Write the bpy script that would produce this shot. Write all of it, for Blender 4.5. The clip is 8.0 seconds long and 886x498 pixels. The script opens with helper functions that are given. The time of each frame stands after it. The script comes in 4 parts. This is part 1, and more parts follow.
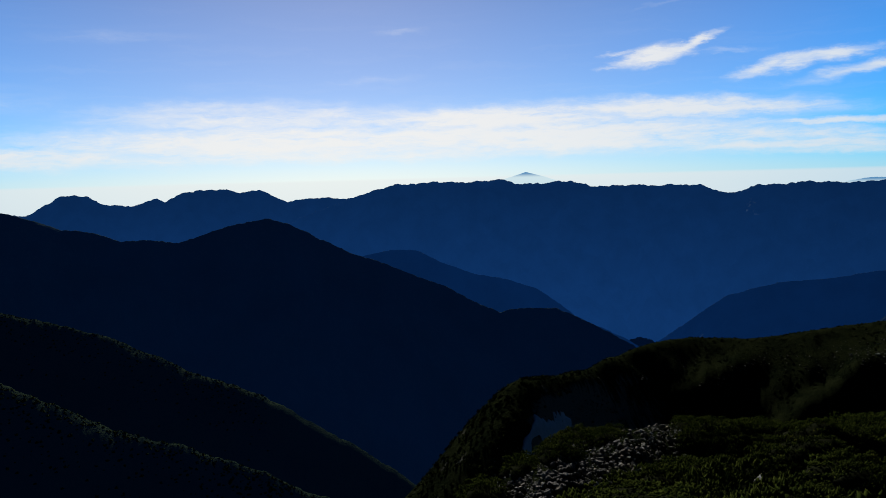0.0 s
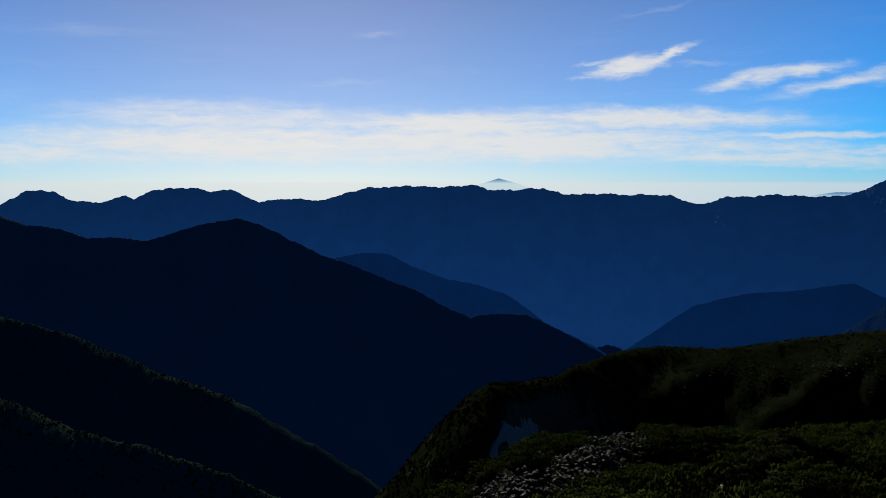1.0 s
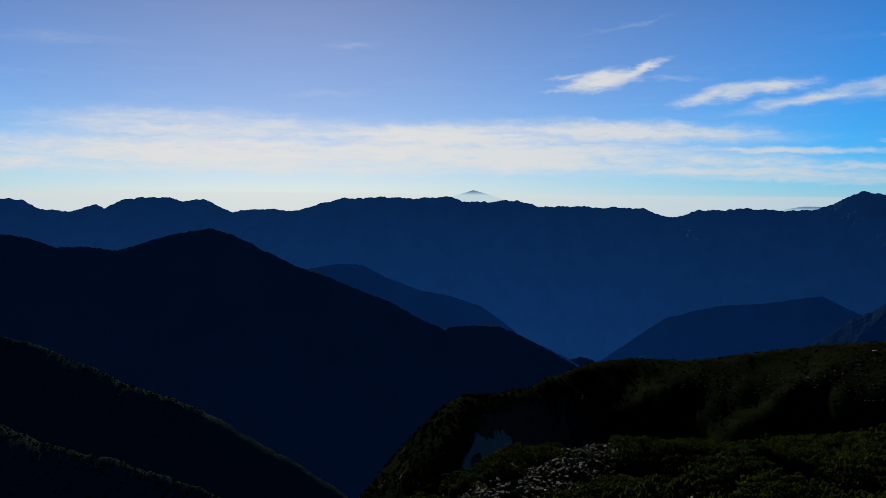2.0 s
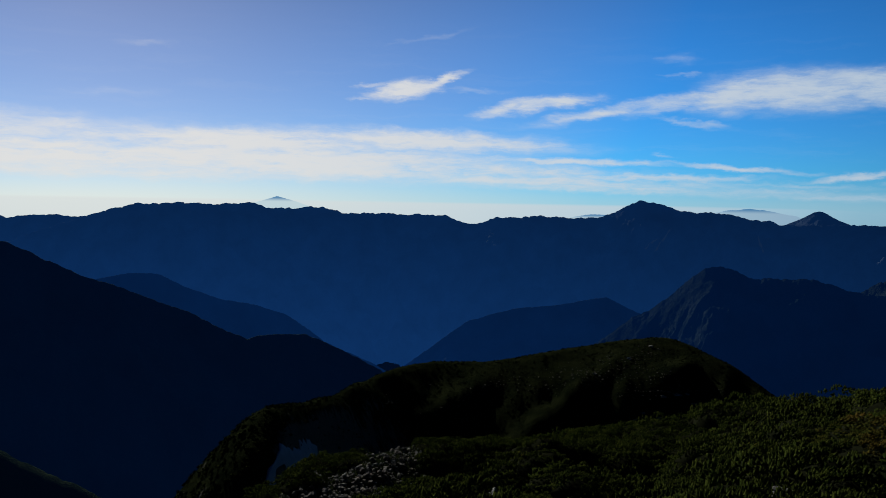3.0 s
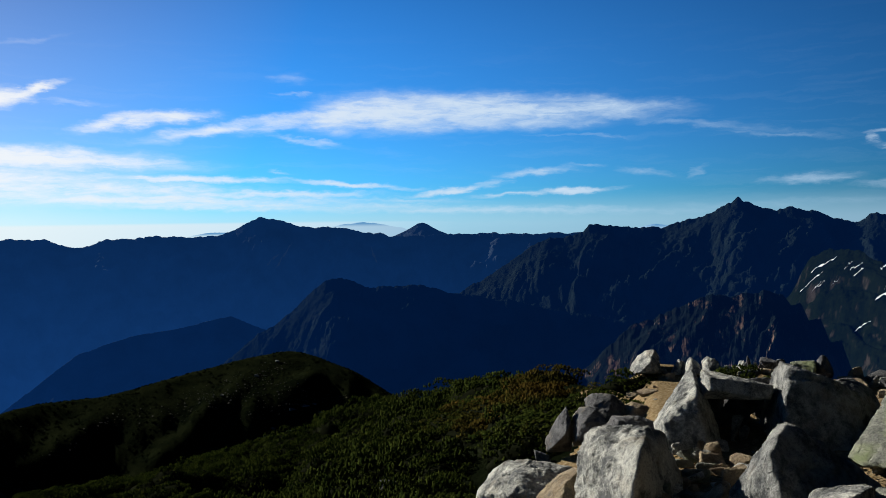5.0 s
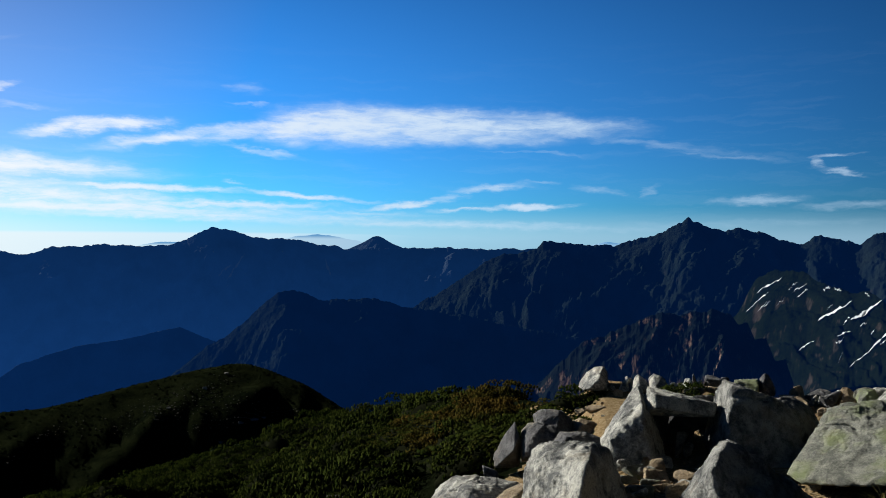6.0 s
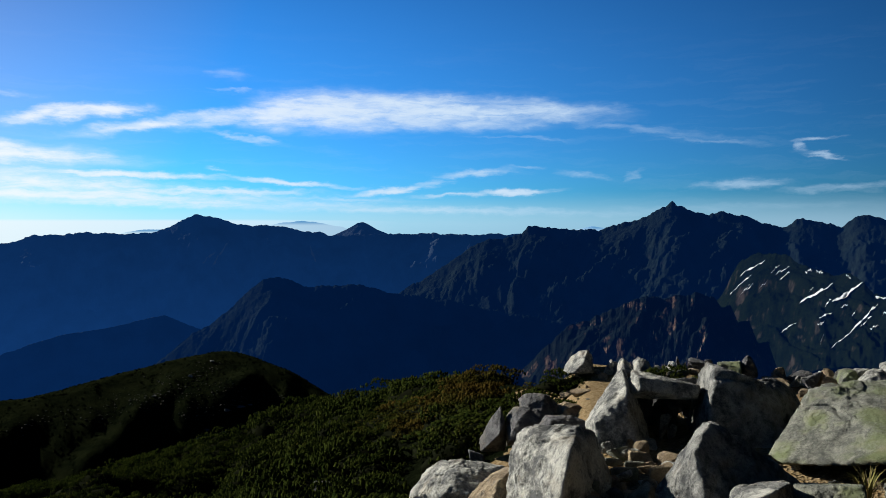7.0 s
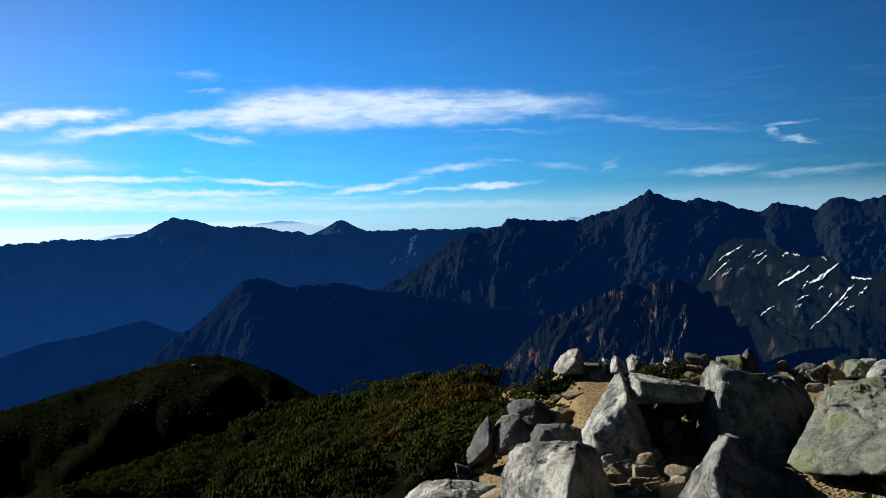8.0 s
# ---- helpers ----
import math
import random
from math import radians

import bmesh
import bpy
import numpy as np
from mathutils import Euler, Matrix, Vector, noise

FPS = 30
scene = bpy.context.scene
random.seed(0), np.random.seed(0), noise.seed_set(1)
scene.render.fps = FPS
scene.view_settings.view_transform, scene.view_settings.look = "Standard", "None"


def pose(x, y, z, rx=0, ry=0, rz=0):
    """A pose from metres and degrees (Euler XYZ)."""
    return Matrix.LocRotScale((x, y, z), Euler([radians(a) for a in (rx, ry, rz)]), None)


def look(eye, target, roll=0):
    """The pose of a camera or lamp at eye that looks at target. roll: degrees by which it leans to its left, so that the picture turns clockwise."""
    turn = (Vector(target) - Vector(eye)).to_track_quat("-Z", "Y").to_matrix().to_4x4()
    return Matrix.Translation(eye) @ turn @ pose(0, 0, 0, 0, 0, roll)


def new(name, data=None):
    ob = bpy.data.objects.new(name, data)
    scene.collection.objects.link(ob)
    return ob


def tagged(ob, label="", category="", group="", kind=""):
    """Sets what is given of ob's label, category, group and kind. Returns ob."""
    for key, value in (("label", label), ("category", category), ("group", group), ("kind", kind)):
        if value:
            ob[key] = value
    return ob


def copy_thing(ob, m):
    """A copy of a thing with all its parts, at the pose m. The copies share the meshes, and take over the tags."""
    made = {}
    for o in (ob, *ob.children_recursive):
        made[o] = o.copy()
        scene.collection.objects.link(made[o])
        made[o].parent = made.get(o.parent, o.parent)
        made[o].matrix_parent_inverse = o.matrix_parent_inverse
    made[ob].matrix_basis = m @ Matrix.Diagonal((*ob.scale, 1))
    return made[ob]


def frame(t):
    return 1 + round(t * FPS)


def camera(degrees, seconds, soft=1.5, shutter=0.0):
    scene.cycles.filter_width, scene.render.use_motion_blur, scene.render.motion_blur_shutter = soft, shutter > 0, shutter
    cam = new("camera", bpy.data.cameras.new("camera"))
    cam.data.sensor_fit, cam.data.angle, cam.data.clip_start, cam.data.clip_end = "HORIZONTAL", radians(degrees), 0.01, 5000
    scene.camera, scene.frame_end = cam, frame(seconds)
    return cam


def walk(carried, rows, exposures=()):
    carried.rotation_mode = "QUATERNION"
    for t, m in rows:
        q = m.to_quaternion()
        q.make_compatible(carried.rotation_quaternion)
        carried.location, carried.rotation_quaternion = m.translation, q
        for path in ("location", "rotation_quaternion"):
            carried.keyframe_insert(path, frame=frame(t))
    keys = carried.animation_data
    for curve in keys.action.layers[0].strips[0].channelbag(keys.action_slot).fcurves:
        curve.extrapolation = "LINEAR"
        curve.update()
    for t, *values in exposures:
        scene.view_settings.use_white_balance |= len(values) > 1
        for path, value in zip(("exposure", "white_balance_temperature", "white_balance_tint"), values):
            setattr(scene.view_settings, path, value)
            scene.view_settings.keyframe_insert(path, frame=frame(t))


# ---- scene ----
cam = camera(57.7, 8.0, soft=0.9)
PATH = [
    (0, (-0.000, 0.400, 1.600), (-0.011, 10.361, 0.723), -1.48),
    (0.5, (0.007, 0.400, 1.600), (0.190, 10.373, 0.890), -0.24),
    (1, (0.014, 0.400, 1.600), (0.358, 10.360, 0.774), 0.02),
    (1.2, (0.012, 0.400, 1.600), (0.311, 10.366, 0.833), -0.08),
    (2.3, (0.045, 0.397, 1.600), (1.172, 10.315, 0.995), 0.73),
    (2.5, (0.064, 0.395, 1.600), (1.668, 10.253, 1.098), 0.72),
    (3, (0.121, 0.381, 1.600), (3.141, 9.897, 1.029), 0.97),
    (3.5, (0.154, 0.369, 1.600), (4.012, 9.588, 1.237), 0.12),
    (4, (0.219, 0.335, 1.600), (5.677, 8.702, 1.152), 1.18),
    (4.5, (0.262, 0.303, 1.600), (6.797, 7.862, 1.219), 0.41),
    (5, (0.278, 0.287, 1.600), (7.232, 7.465, 1.245), -0.80),
    (5.2, (0.284, 0.282, 1.600), (7.368, 7.329, 1.210), -0.65),
    (6.3, (0.296, 0.269, 1.600), (7.688, 7.002, 1.440), 0.41),
    (6.5, (0.296, 0.269, 1.600), (7.703, 6.985, 1.403), 0.20),
    (7, (0.299, 0.266, 1.600), (7.769, 6.905, 1.242), 0.00),
    (7.5, (0.302, 0.262, 1.600), (7.852, 6.811, 1.253), -1.44),
    (7.8, (0.306, 0.258, 1.600), (7.943, 6.705, 1.281), -1.81),
    (7.9, (0.495, 0.421, 1.600), (8.111, 6.890, 1.209), -1.77),
    (8, (0.764, 0.646, 1.600), (8.393, 7.096, 1.176), -1.85),
]
EXPOSURES = [(0, 0.34), (0.5, 0.24), (1.2, 0.18), (2.5, 0.08), (3.0, 0.1), (3.5, 0.22), (4.0, 0.3), (4.5, 0.43), (5.2, 0.52), (7.0, 0.6), (7.8, 0.68), (8, 0.74)]
walk(cam, [(t, look(eye, target, roll)) for t, eye, target, roll in PATH], EXPOSURES)

# ---- world and sun ----
SUN_AZ, SUN_EL = -7.0, 22.0  # degrees clockwise from +y, and above the level
EYE = 1.6


def toward(az, el=0.0):
    """The unit way at so many degrees clockwise from +y and above the level."""
    a, e = radians(az), radians(el)
    return Vector((math.sin(a) * math.cos(e), math.cos(a) * math.cos(e), math.sin(e)))


class Nodes:
    """Short hand for a node tree."""

    def __init__(self, tree):
        self.tree = tree
        tree.nodes.clear()

    def add(self, kind, **sets):
        n = self.tree.nodes.new(kind)
        for key, value in sets.items():
            if key == "operation":
                n.operation = value
            elif key == "vector_type":
                n.vector_type = value
            else:
                self.put(n.inputs[key], value)
        return n

    def put(self, socket, value):
        if isinstance(value, bpy.types.NodeSocket):
            self.tree.links.new(value, socket)
        else:
            socket.default_value = value

    def math(self, op, a, b=0.0, c=0.0, clamp=False):
        n = self.tree.nodes.new("ShaderNodeMath")
        n.operation, n.use_clamp = op, clamp
        for s, v in zip(n.inputs, (a, b, c)):
            self.put(s, v)
        return n.outputs[0]

    def mix(self, f, a, b, blend="MIX"):
        n = self.tree.nodes.new("ShaderNodeMix")
        n.data_type, n.blend_type = "RGBA", blend
        self.put(n.inputs[0], f), self.put(n.inputs[6], a), self.put(n.inputs[7], b)
        return n.outputs[2]

    def remap(self, v, a, b, lo=0.0, hi=1.0, smooth=False):
        n = self.tree.nodes.new("ShaderNodeMapRange")
        if smooth:
            n.interpolation_type = "SMOOTHSTEP"
        for s, x in zip(n.inputs, (v, a, b, lo, hi)):
            self.put(s, x)
        return n.outputs[0]

    def noise(self, vector, scale, detail=6.0, rough=0.55, distort=0.0):
        n = self.add("ShaderNodeTexNoise", Scale=scale, Detail=detail, Roughness=rough, Distortion=distort)
        if vector is not None:
            self.put(n.inputs["Vector"], vector)
        return n.outputs[0]


def rgb(r, g, b):
    return (r, g, b, 1.0)


world = bpy.data.worlds.new("sky")
scene.world = world
world.use_nodes = True
w = Nodes(world.node_tree)
sky = w.add("ShaderNodeTexSky")
sky.sky_type, sky.sun_disc, sky.sun_elevation, sky.sun_rotation = "NISHITA", False, radians(SUN_EL), radians(SUN_AZ)
sky.altitude, sky.air_density, sky.dust_density, sky.ozone_density = 2800.0, 1.0, 0.6, 2.0
way = w.add("ShaderNodeTexCoord").outputs["Generated"]
xyz = w.add("ShaderNodeSeparateXYZ", Vector=way)
az = w.math("MULTIPLY", w.math("ARCTAN2", xyz.outputs[0], xyz.outputs[1]), 57.2958)
el = w.math("MULTIPLY", w.math("ARCSINE", xyz.outputs[2]), 57.2958)
flat = w.add("ShaderNodeCombineXYZ", X=az, Y=el).outputs[0]
# the cirrus is drawn out by the wind: ragged at two scales
def stirred(scale_az, scale_el, off):
    return w.noise(w.add("ShaderNodeMapping", Vector=flat, Location=(off, 2.0 * off, 0), Scale=(scale_az, scale_el, 1)).outputs[0], 1.0, 5, 0.6)


drift = w.add("ShaderNodeCombineXYZ", X=w.math("MULTIPLY", w.math("SUBTRACT", stirred(0.30, 0.9, 3.1), 0.5), 5.0), Y=w.math("MULTIPLY", w.math("SUBTRACT", stirred(0.45, 1.1, 11.7), 0.5), 1.0))
blown = w.add("ShaderNodeVectorMath", operation="ADD", Vector=flat)
w.put(blown.inputs[1], drift.outputs[0])
blown = blown.outputs[0]
# cirrus: middle (azimuth, elevation), half width, half height, tilt in degrees, thickness
DECK = [
    (-13, 4.4, 10, 1.1, 0.0, 1.2), (4, 4.0, 13, 0.9, 1.0, 1.7), (15.5, 4.35, 9.6, 0.7, -2.0, 1.7), (-32, 1.9, 18, 0.8, 0.0, 1.5),
    (-12, 2.7, 15, 1.2, 0.0, 1.7), (6, 2.8, 17, 1.2, -1.0, 1.8), (19, 2.4, 11, 0.55, -1.0, 1.5), (24, 1.7, 15, 0.5, -1.0, 1.3),
    (-8, 1.7, 30, 0.5, 0.0, 1.2), (-40, 5.0, 12, 1.2, 2.0, 0.9),
]
PLUMES = [
    (14.8, 7.85, 2.1, 0.55, 9.0, 1.9), (17.3, 8.65, 1.5, 0.34, 22.0, 1.5), (16.2, 8.1, 1.6, 0.3, 16.0, 1.4), (12.5, 8.15, 1.2, 0.16, 6.0, 0.9),
    (12.4, 7.15, 1.2, 0.12, 0.0, 0.8), (15.2, 7.2, 1.2, 0.22, 8.0, 0.9), (19.8, 7.9, 2.2, 0.2, -3.0, 0.6), (22.6, 6.75, 2.5, 0.5, 12.0, 1.6),
    (25.4, 7.2, 2.8, 0.38, 3.0, 1.35), (28.5, 6.4, 4.6, 0.46, 10.0, 1.2), (33.0, 7.0, 3.2, 0.6, 10.0, 1.15),
]
GREAT_PLUME = [
    (37.6, 7.5, 3.2, 1.1, 8.0, 1.6), (40.8, 7.6, 5.2, 1.25, 0.0, 1.6), (47.0, 7.65, 8.0, 1.05, -2.0, 1.6), (54.5, 7.7, 5.5, 0.72, -4.0, 1.3),
    (34.6, 5.65, 2.6, 0.22, -9.0, 0.8), (61.5, 6.3, 7.0, 0.25, -7.0, 0.55), (54.0, 5.8, 4.0, 0.12, -2.0, 0.5), (66.5, 5.4, 4.0, 0.16, -6.0, 0.5),
]
HIGH_WISPS = [
    (33.7, 9.9, 1.3, 0.4, 0.0, 0.45), (33.8, 8.85, 1.0, 0.14, -4.0, 0.6), (-2.8, 10.1, 2.0, 0.25, 4.0, 0.45), (16.5, 11.5, 3.2, 0.2, 12.0, 0.4),
    (-5.0, 6.8, 4.5, 0.35, 3.0, 0.4), (-22.0, 9.6, 6.0, 0.4, 2.0, 0.38),
]
LOW_WISPS = [
    (37.8, 2.6, 4.2, 0.2, -5.0, 1.4), (32.9, 3.5, 0.9, 0.13, -8.0, 0.8), (44.5, 2.05, 2.6, 0.24, 6.0, 1.4), (47.6, 2.6, 1.3, 0.26, 8.0, 1.1),
    (50.8, 3.35, 2.6, 0.26, 4.0, 1.1), (54.0, 3.7, 1.4, 0.14, 0.0, 0.7), (53.5, 2.0, 2.8, 0.2, 1.0, 1.5), (49.0, 1.75, 3.0, 0.15, 3.0, 0.9),
    (58.2, 3.2, 1.6, 0.26, -6.0, 0.7), (61.6, 3.1, 0.8, 0.24, 25.0, 0.6), (69.0, 2.4, 2.8, 0.3, 2.0, 0.9), (74.5, 2.1, 3.6, 0.26, 2.0, 0.85),
    (73.1, 5.25, 1.2, 0.12, 4.0, 0.95), (72.3, 4.75, 0.4, 0.35, 0.0, 0.9),
]
HORIZON_STREAKS = [
    (73.8, 4.15, 1.8, 0.14, -8.0, 0.9), (27.0, 3.0, 5.5, 0.25, -1.0, 1.4), (30.5, 1.95, 8.0, 0.3, 0.0, 1.4), (30.0, 1.2, 14.0, 0.32, -1.0, 1.2),
    (46.0, 0.75, 16.0, 0.3, -1.0, 0.85), (66.0, 0.8, 12.0, 0.35, 1.0, 0.45), (40.0, 1.5, 6.0, 0.2, -2.0, 0.8),
]
CIRRUS = DECK + PLUMES + GREAT_PLUME + HIGH_WISPS + LOW_WISPS + HORIZON_STREAKS
cover = 0.0
for a, e, half_w, half_h, tilt, thick in CIRRUS:
    m = w.add("ShaderNodeMapping", vector_type="TEXTURE", Vector=blown, Location=(a, e, 0), Rotation=(0, 0, radians(tilt)), Scale=(half_w, half_h, 1))
    far = w.add("ShaderNodeVectorMath", operation="LENGTH", Vector=m.outputs[0]).outputs["Value"]
    cover = w.math("MAXIMUM", cover, w.remap(far, 1.9, 0.0, 0.0, thick, True))
streak = w.noise(w.add("ShaderNodeMapping", Vector=blown, Scale=(0.13, 1.5, 1), Rotation=(0, 0, radians(-3))).outputs[0], 1.0, 9, 0.64, 0.4)
fleck = w.noise(w.add("ShaderNodeMapping", Vector=flat, Scale=(0.5, 2.2, 1), Rotation=(0, 0, radians(10))).outputs[0], 1.0, 8, 0.62, 0.6)
grain = w.remap(w.math("ADD", w.math("MULTIPLY", streak, 0.6), w.math("MULTIPLY", fleck, 0.4)), 0.32, 0.66, 0.0, 1.0)
veil = w.remap(w.math("MULTIPLY", cover, w.math("ADD", 0.40, w.math("MULTIPLY", grain, 0.80))), 0.06, 1.45, 0.0, 1.0, True)
veil = w.math("MAXIMUM", veil, w.math("MULTIPLY", w.remap(streak, 0.5, 0.75), w.remap(el, 14.0, 6.0, 0.0, 0.06)))
# the glare of the sun through the cirrus, and the pale haze on the horizon
sunward = w.add("ShaderNodeVectorMath", operation="DOT_PRODUCT", Vector=way)
sunward.inputs[1].default_value = toward(SUN_AZ, SUN_EL)
glare = w.math("POWER", w.remap(sunward.outputs["Value"], 0.0, 1.0), 3.0)
cloud = w.mix(glare, rgb(0.58, 0.76, 0.95), rgb(1.18, 1.12, 1.04))
low_sea = w.math("MULTIPLY", w.remap(el, 0.30, -0.12, 0.0, 1.0, True), w.remap(az, 62.0, 30.0, 0.0, 1.0, True))
haze = w.math("MAXIMUM", low_sea, w.remap(el, 2.2, -0.4, 0.0, 0.55, True))
SKY_GAIN = 0.088
deep = w.math("MULTIPLY", w.remap(sunward.outputs["Value"], -0.40, 0.9, 0.12, 1.08, True), w.remap(el, 9.0, 34.0, 1.0, 0.28, True))
tint = w.mix(w.remap(sunward.outputs["Value"], 0.76, 1.0), rgb(SKY_GAIN * 0.20, SKY_GAIN * 0.84, SKY_GAIN * 1.50), rgb(SKY_GAIN * 0.80, SKY_GAIN * 0.78, SKY_GAIN * 0.96))
blue = w.mix(1.0, sky.outputs[0], tint, "MULTIPLY")
blue = w.add("ShaderNodeVectorMath", operation="SCALE", Vector=blue, Scale=deep).outputs[0]
seen_sky = w.mix(w.math("MULTIPLY", veil, 0.9), blue, cloud)
seen_sky = w.mix(w.math("MULTIPLY", haze, 0.9), seen_sky, w.mix(glare, rgb(0.48, 0.70, 0.92), rgb(1.1, 1.12, 1.05)))
behind = w.remap(sunward.outputs["Value"], -0.35, 0.14, 0.05, 0.66, True)
back = w.add("ShaderNodeBackground", Color=seen_sky, Strength=behind)
w.tree.links.new(back.outputs[0], w.add("ShaderNodeOutputWorld").inputs[0])

sun = new("sun", bpy.data.lights.new("sun", "SUN"))
sun.data.energy, sun.data.angle, sun.data.color = 6.0, radians(0.53), (1.0, 0.955, 0.88)
sun.matrix_world = look(toward(SUN_AZ, SUN_EL) * 100, (0, 0, 0))

# ---- arithmetic of rough surfaces ----


def lattice(ix, iy, seed):
    h = (ix.astype(np.int64) * 374761393 + iy.astype(np.int64) * 668265263 + seed * 1442695041) & 0x7FFFFFFF
    h = ((h ^ (h >> 13)) * 1274126177) & 0x7FFFFFFF
    return ((h ^ (h >> 16)) & 0xFFFF) / 32767.5 - 1.0


def wave(x, y, seed=0):
    """Smooth noise between -1 and 1."""
    ix, iy = np.floor(x), np.floor(y)
    u, v = x - ix, y - iy
    u, v = u * u * u * (u * (6 * u - 15) + 10), v * v * v * (v * (6 * v - 15) + 10)
    a, b = lattice(ix, iy, seed), lattice(ix + 1, iy, seed)
    c, d = lattice(ix, iy + 1, seed), lattice(ix + 1, iy + 1, seed)
    return (a + (b - a) * u) * (1 - v) + (c + (d - c) * u) * v


def rough(x, y, octaves=5, seed=0, keep=0.5, ridged=False):
    total, size, amount = 0.0, 1.0, 0.0
    for n in range(octaves):
        k = wave(x + 17.3 * n, y - 9.1 * n, seed + n)
        total = total + size * ((1 - 2 * np.abs(k)) if ridged else k)
        amount += size
        x, y, size = x * 2.03, y * 2.03, size * keep
    return total / amount


def smooth(a, b, x):
    t = np.clip((x - a) / (b - a), 0, 1)
    return t * t * (3 - 2 * t)


def sheet(name, grid, materials, slot=None, closed=False, soft=True):
    """A mesh from a grid of places (rows, columns, 3)."""
    rows, cols = grid.shape[:2]
    i = np.arange(rows * cols).reshape(rows, cols)
    nxt = np.roll(i, -1, 1) if closed else i[:, 1:]
    here = i if closed else i[:, :-1]
    quads = np.stack([here[:-1], nxt[:-1], nxt[1:], here[1:]], -1).reshape(-1, 4)
    mesh = bpy.data.meshes.new(name)
    mesh.vertices.add(rows * cols)
    mesh.vertices.foreach_set("co", grid.reshape(-1).astype(np.float32))
    mesh.loops.add(quads.size)
    mesh.loops.foreach_set("vertex_index", quads.reshape(-1).astype(np.int32))
    mesh.polygons.add(len(quads))
    mesh.polygons.foreach_set("loop_start", np.arange(0, quads.size, 4, dtype=np.int32))
    for m in materials:
        mesh.materials.append(m)
    if slot is not None:
        mesh.polygons.foreach_set("material_index", slot.reshape(-1).astype(np.int32))
    mesh.polygons.foreach_set("use_smooth", np.full(len(quads), soft))
    mesh.update()
    mesh.validate()
    return new(name, mesh)


# ---- materials ----


def material(name, roughness=0.9, gloss=0.0):
    m = bpy.data.materials.new(name)
    m.use_nodes = True
    n = Nodes(m.node_tree)
    p = n.add("ShaderNodeBsdfPrincipled", Roughness=roughness)
    p.inputs["Specular IOR Level"].default_value = gloss
    n.tree.links.new(p.outputs[0], n.add("ShaderNodeOutputMaterial").inputs[0])
    return m, n, p


def slopes(name, low, high, scale, stone=None, stone_share=0.5, streaks=0.0, glow=None, bump=0.0, deepen=1.0):
    """Mountain slopes: woods and dwarf pine between two tones, with bare stone in patches and gullies; glow paints haze
    as emission.
    """
    m, n, p = material(name)
    at = n.add("ShaderNodeTexCoord").outputs["Object"]
    a, b = n.noise(at, scale, 8, 0.6), n.noise(at, scale * 7, 6, 0.65)
    col = n.mix(n.remap(n.math("ADD", n.math("MULTIPLY", a, 0.6), n.math("MULTIPLY", b, 0.4)), 0.36, 0.64), rgb(*low), rgb(*high))
    if stone:
        up = n.add("ShaderNodeSeparateXYZ", Vector=n.add("ShaderNodeNewGeometry").outputs["Normal"]).outputs[2]
        c = n.noise(n.add("ShaderNodeMapping", Vector=at, Scale=(1, 1, 0.4)).outputs[0], scale * 2.2, 9, 0.62)
        bare = n.math("ADD", c, n.math("MULTIPLY", n.math("SUBTRACT", 0.8, up), streaks))
        d = n.noise(at, scale * 20, 5, 0.7)
        shade = n.mix(d, rgb(*(0.6 * v for v in stone)), rgb(*(1.3 * v for v in stone)))
        col = n.mix(n.remap(bare, 1.02 - stone_share, 1.16 - stone_share), col, shade)
    n.put(p.inputs["Base Color"], col)
    if bump:
        n.put(p.inputs["Normal"], n.add("ShaderNodeBump", Strength=0.7, Distance=bump, Height=n.noise(at, scale * 14, 8, 0.7)).outputs[0])
    # Haze painted as emission: blue, thicker low down and toward the sun.
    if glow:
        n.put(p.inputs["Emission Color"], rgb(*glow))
        low_haze = n.remap(n.add("ShaderNodeSeparateXYZ", Vector=at).outputs[2], -60.0, -600.0, 1.0, deepen)
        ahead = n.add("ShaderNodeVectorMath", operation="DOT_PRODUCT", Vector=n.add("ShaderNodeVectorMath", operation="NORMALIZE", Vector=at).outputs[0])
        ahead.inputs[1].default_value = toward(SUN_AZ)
        haze_strength = n.math("MULTIPLY", low_haze, n.remap(ahead.outputs["Value"], 0.55, 1.0, 0.85, 1.25))
        n.put(p.inputs["Emission Strength"], n.math("MULTIPLY", haze_strength, n.remap(n.noise(n.add("ShaderNodeMapping", Vector=at, Scale=(1, 1, 0.5)).outputs[0], 0.011, 9, 0.62), 0.3, 0.7, 0.92, 1.08)))
    return m


# Far woods: haze sits in both the bluish base colours and the emission.
M_far = slopes("far_woods_haze_glow", (0.012, 0.020, 0.030), (0.030, 0.042, 0.052), 0.004, glow=(0.0017, 0.0128, 0.051), deepen=1.7, bump=9.0)
# Haze painted as emission: blue tops, pale feet, whiter toward the sun.
M_isle, n, p = material("far_peaks_haze_glow")
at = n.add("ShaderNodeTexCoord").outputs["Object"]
haze_depth = n.remap(n.add("ShaderNodeSeparateXYZ", Vector=n.add("ShaderNodeTexCoord").outputs["Generated"]).outputs[2], 0.99, 0.88, 0.0, 1.0, True)
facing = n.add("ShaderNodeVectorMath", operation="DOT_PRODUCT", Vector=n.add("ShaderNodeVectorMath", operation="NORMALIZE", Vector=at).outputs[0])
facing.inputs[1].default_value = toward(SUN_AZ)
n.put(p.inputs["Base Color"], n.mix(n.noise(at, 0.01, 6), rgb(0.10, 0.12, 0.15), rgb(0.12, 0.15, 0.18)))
n.put(p.inputs["Emission Color"], n.mix(haze_depth, rgb(0.07, 0.20, 0.37), n.mix(n.remap(facing.outputs["Value"], 0.6, 0.95), rgb(0.20, 0.34, 0.48), rgb(0.48, 0.60, 0.64))))
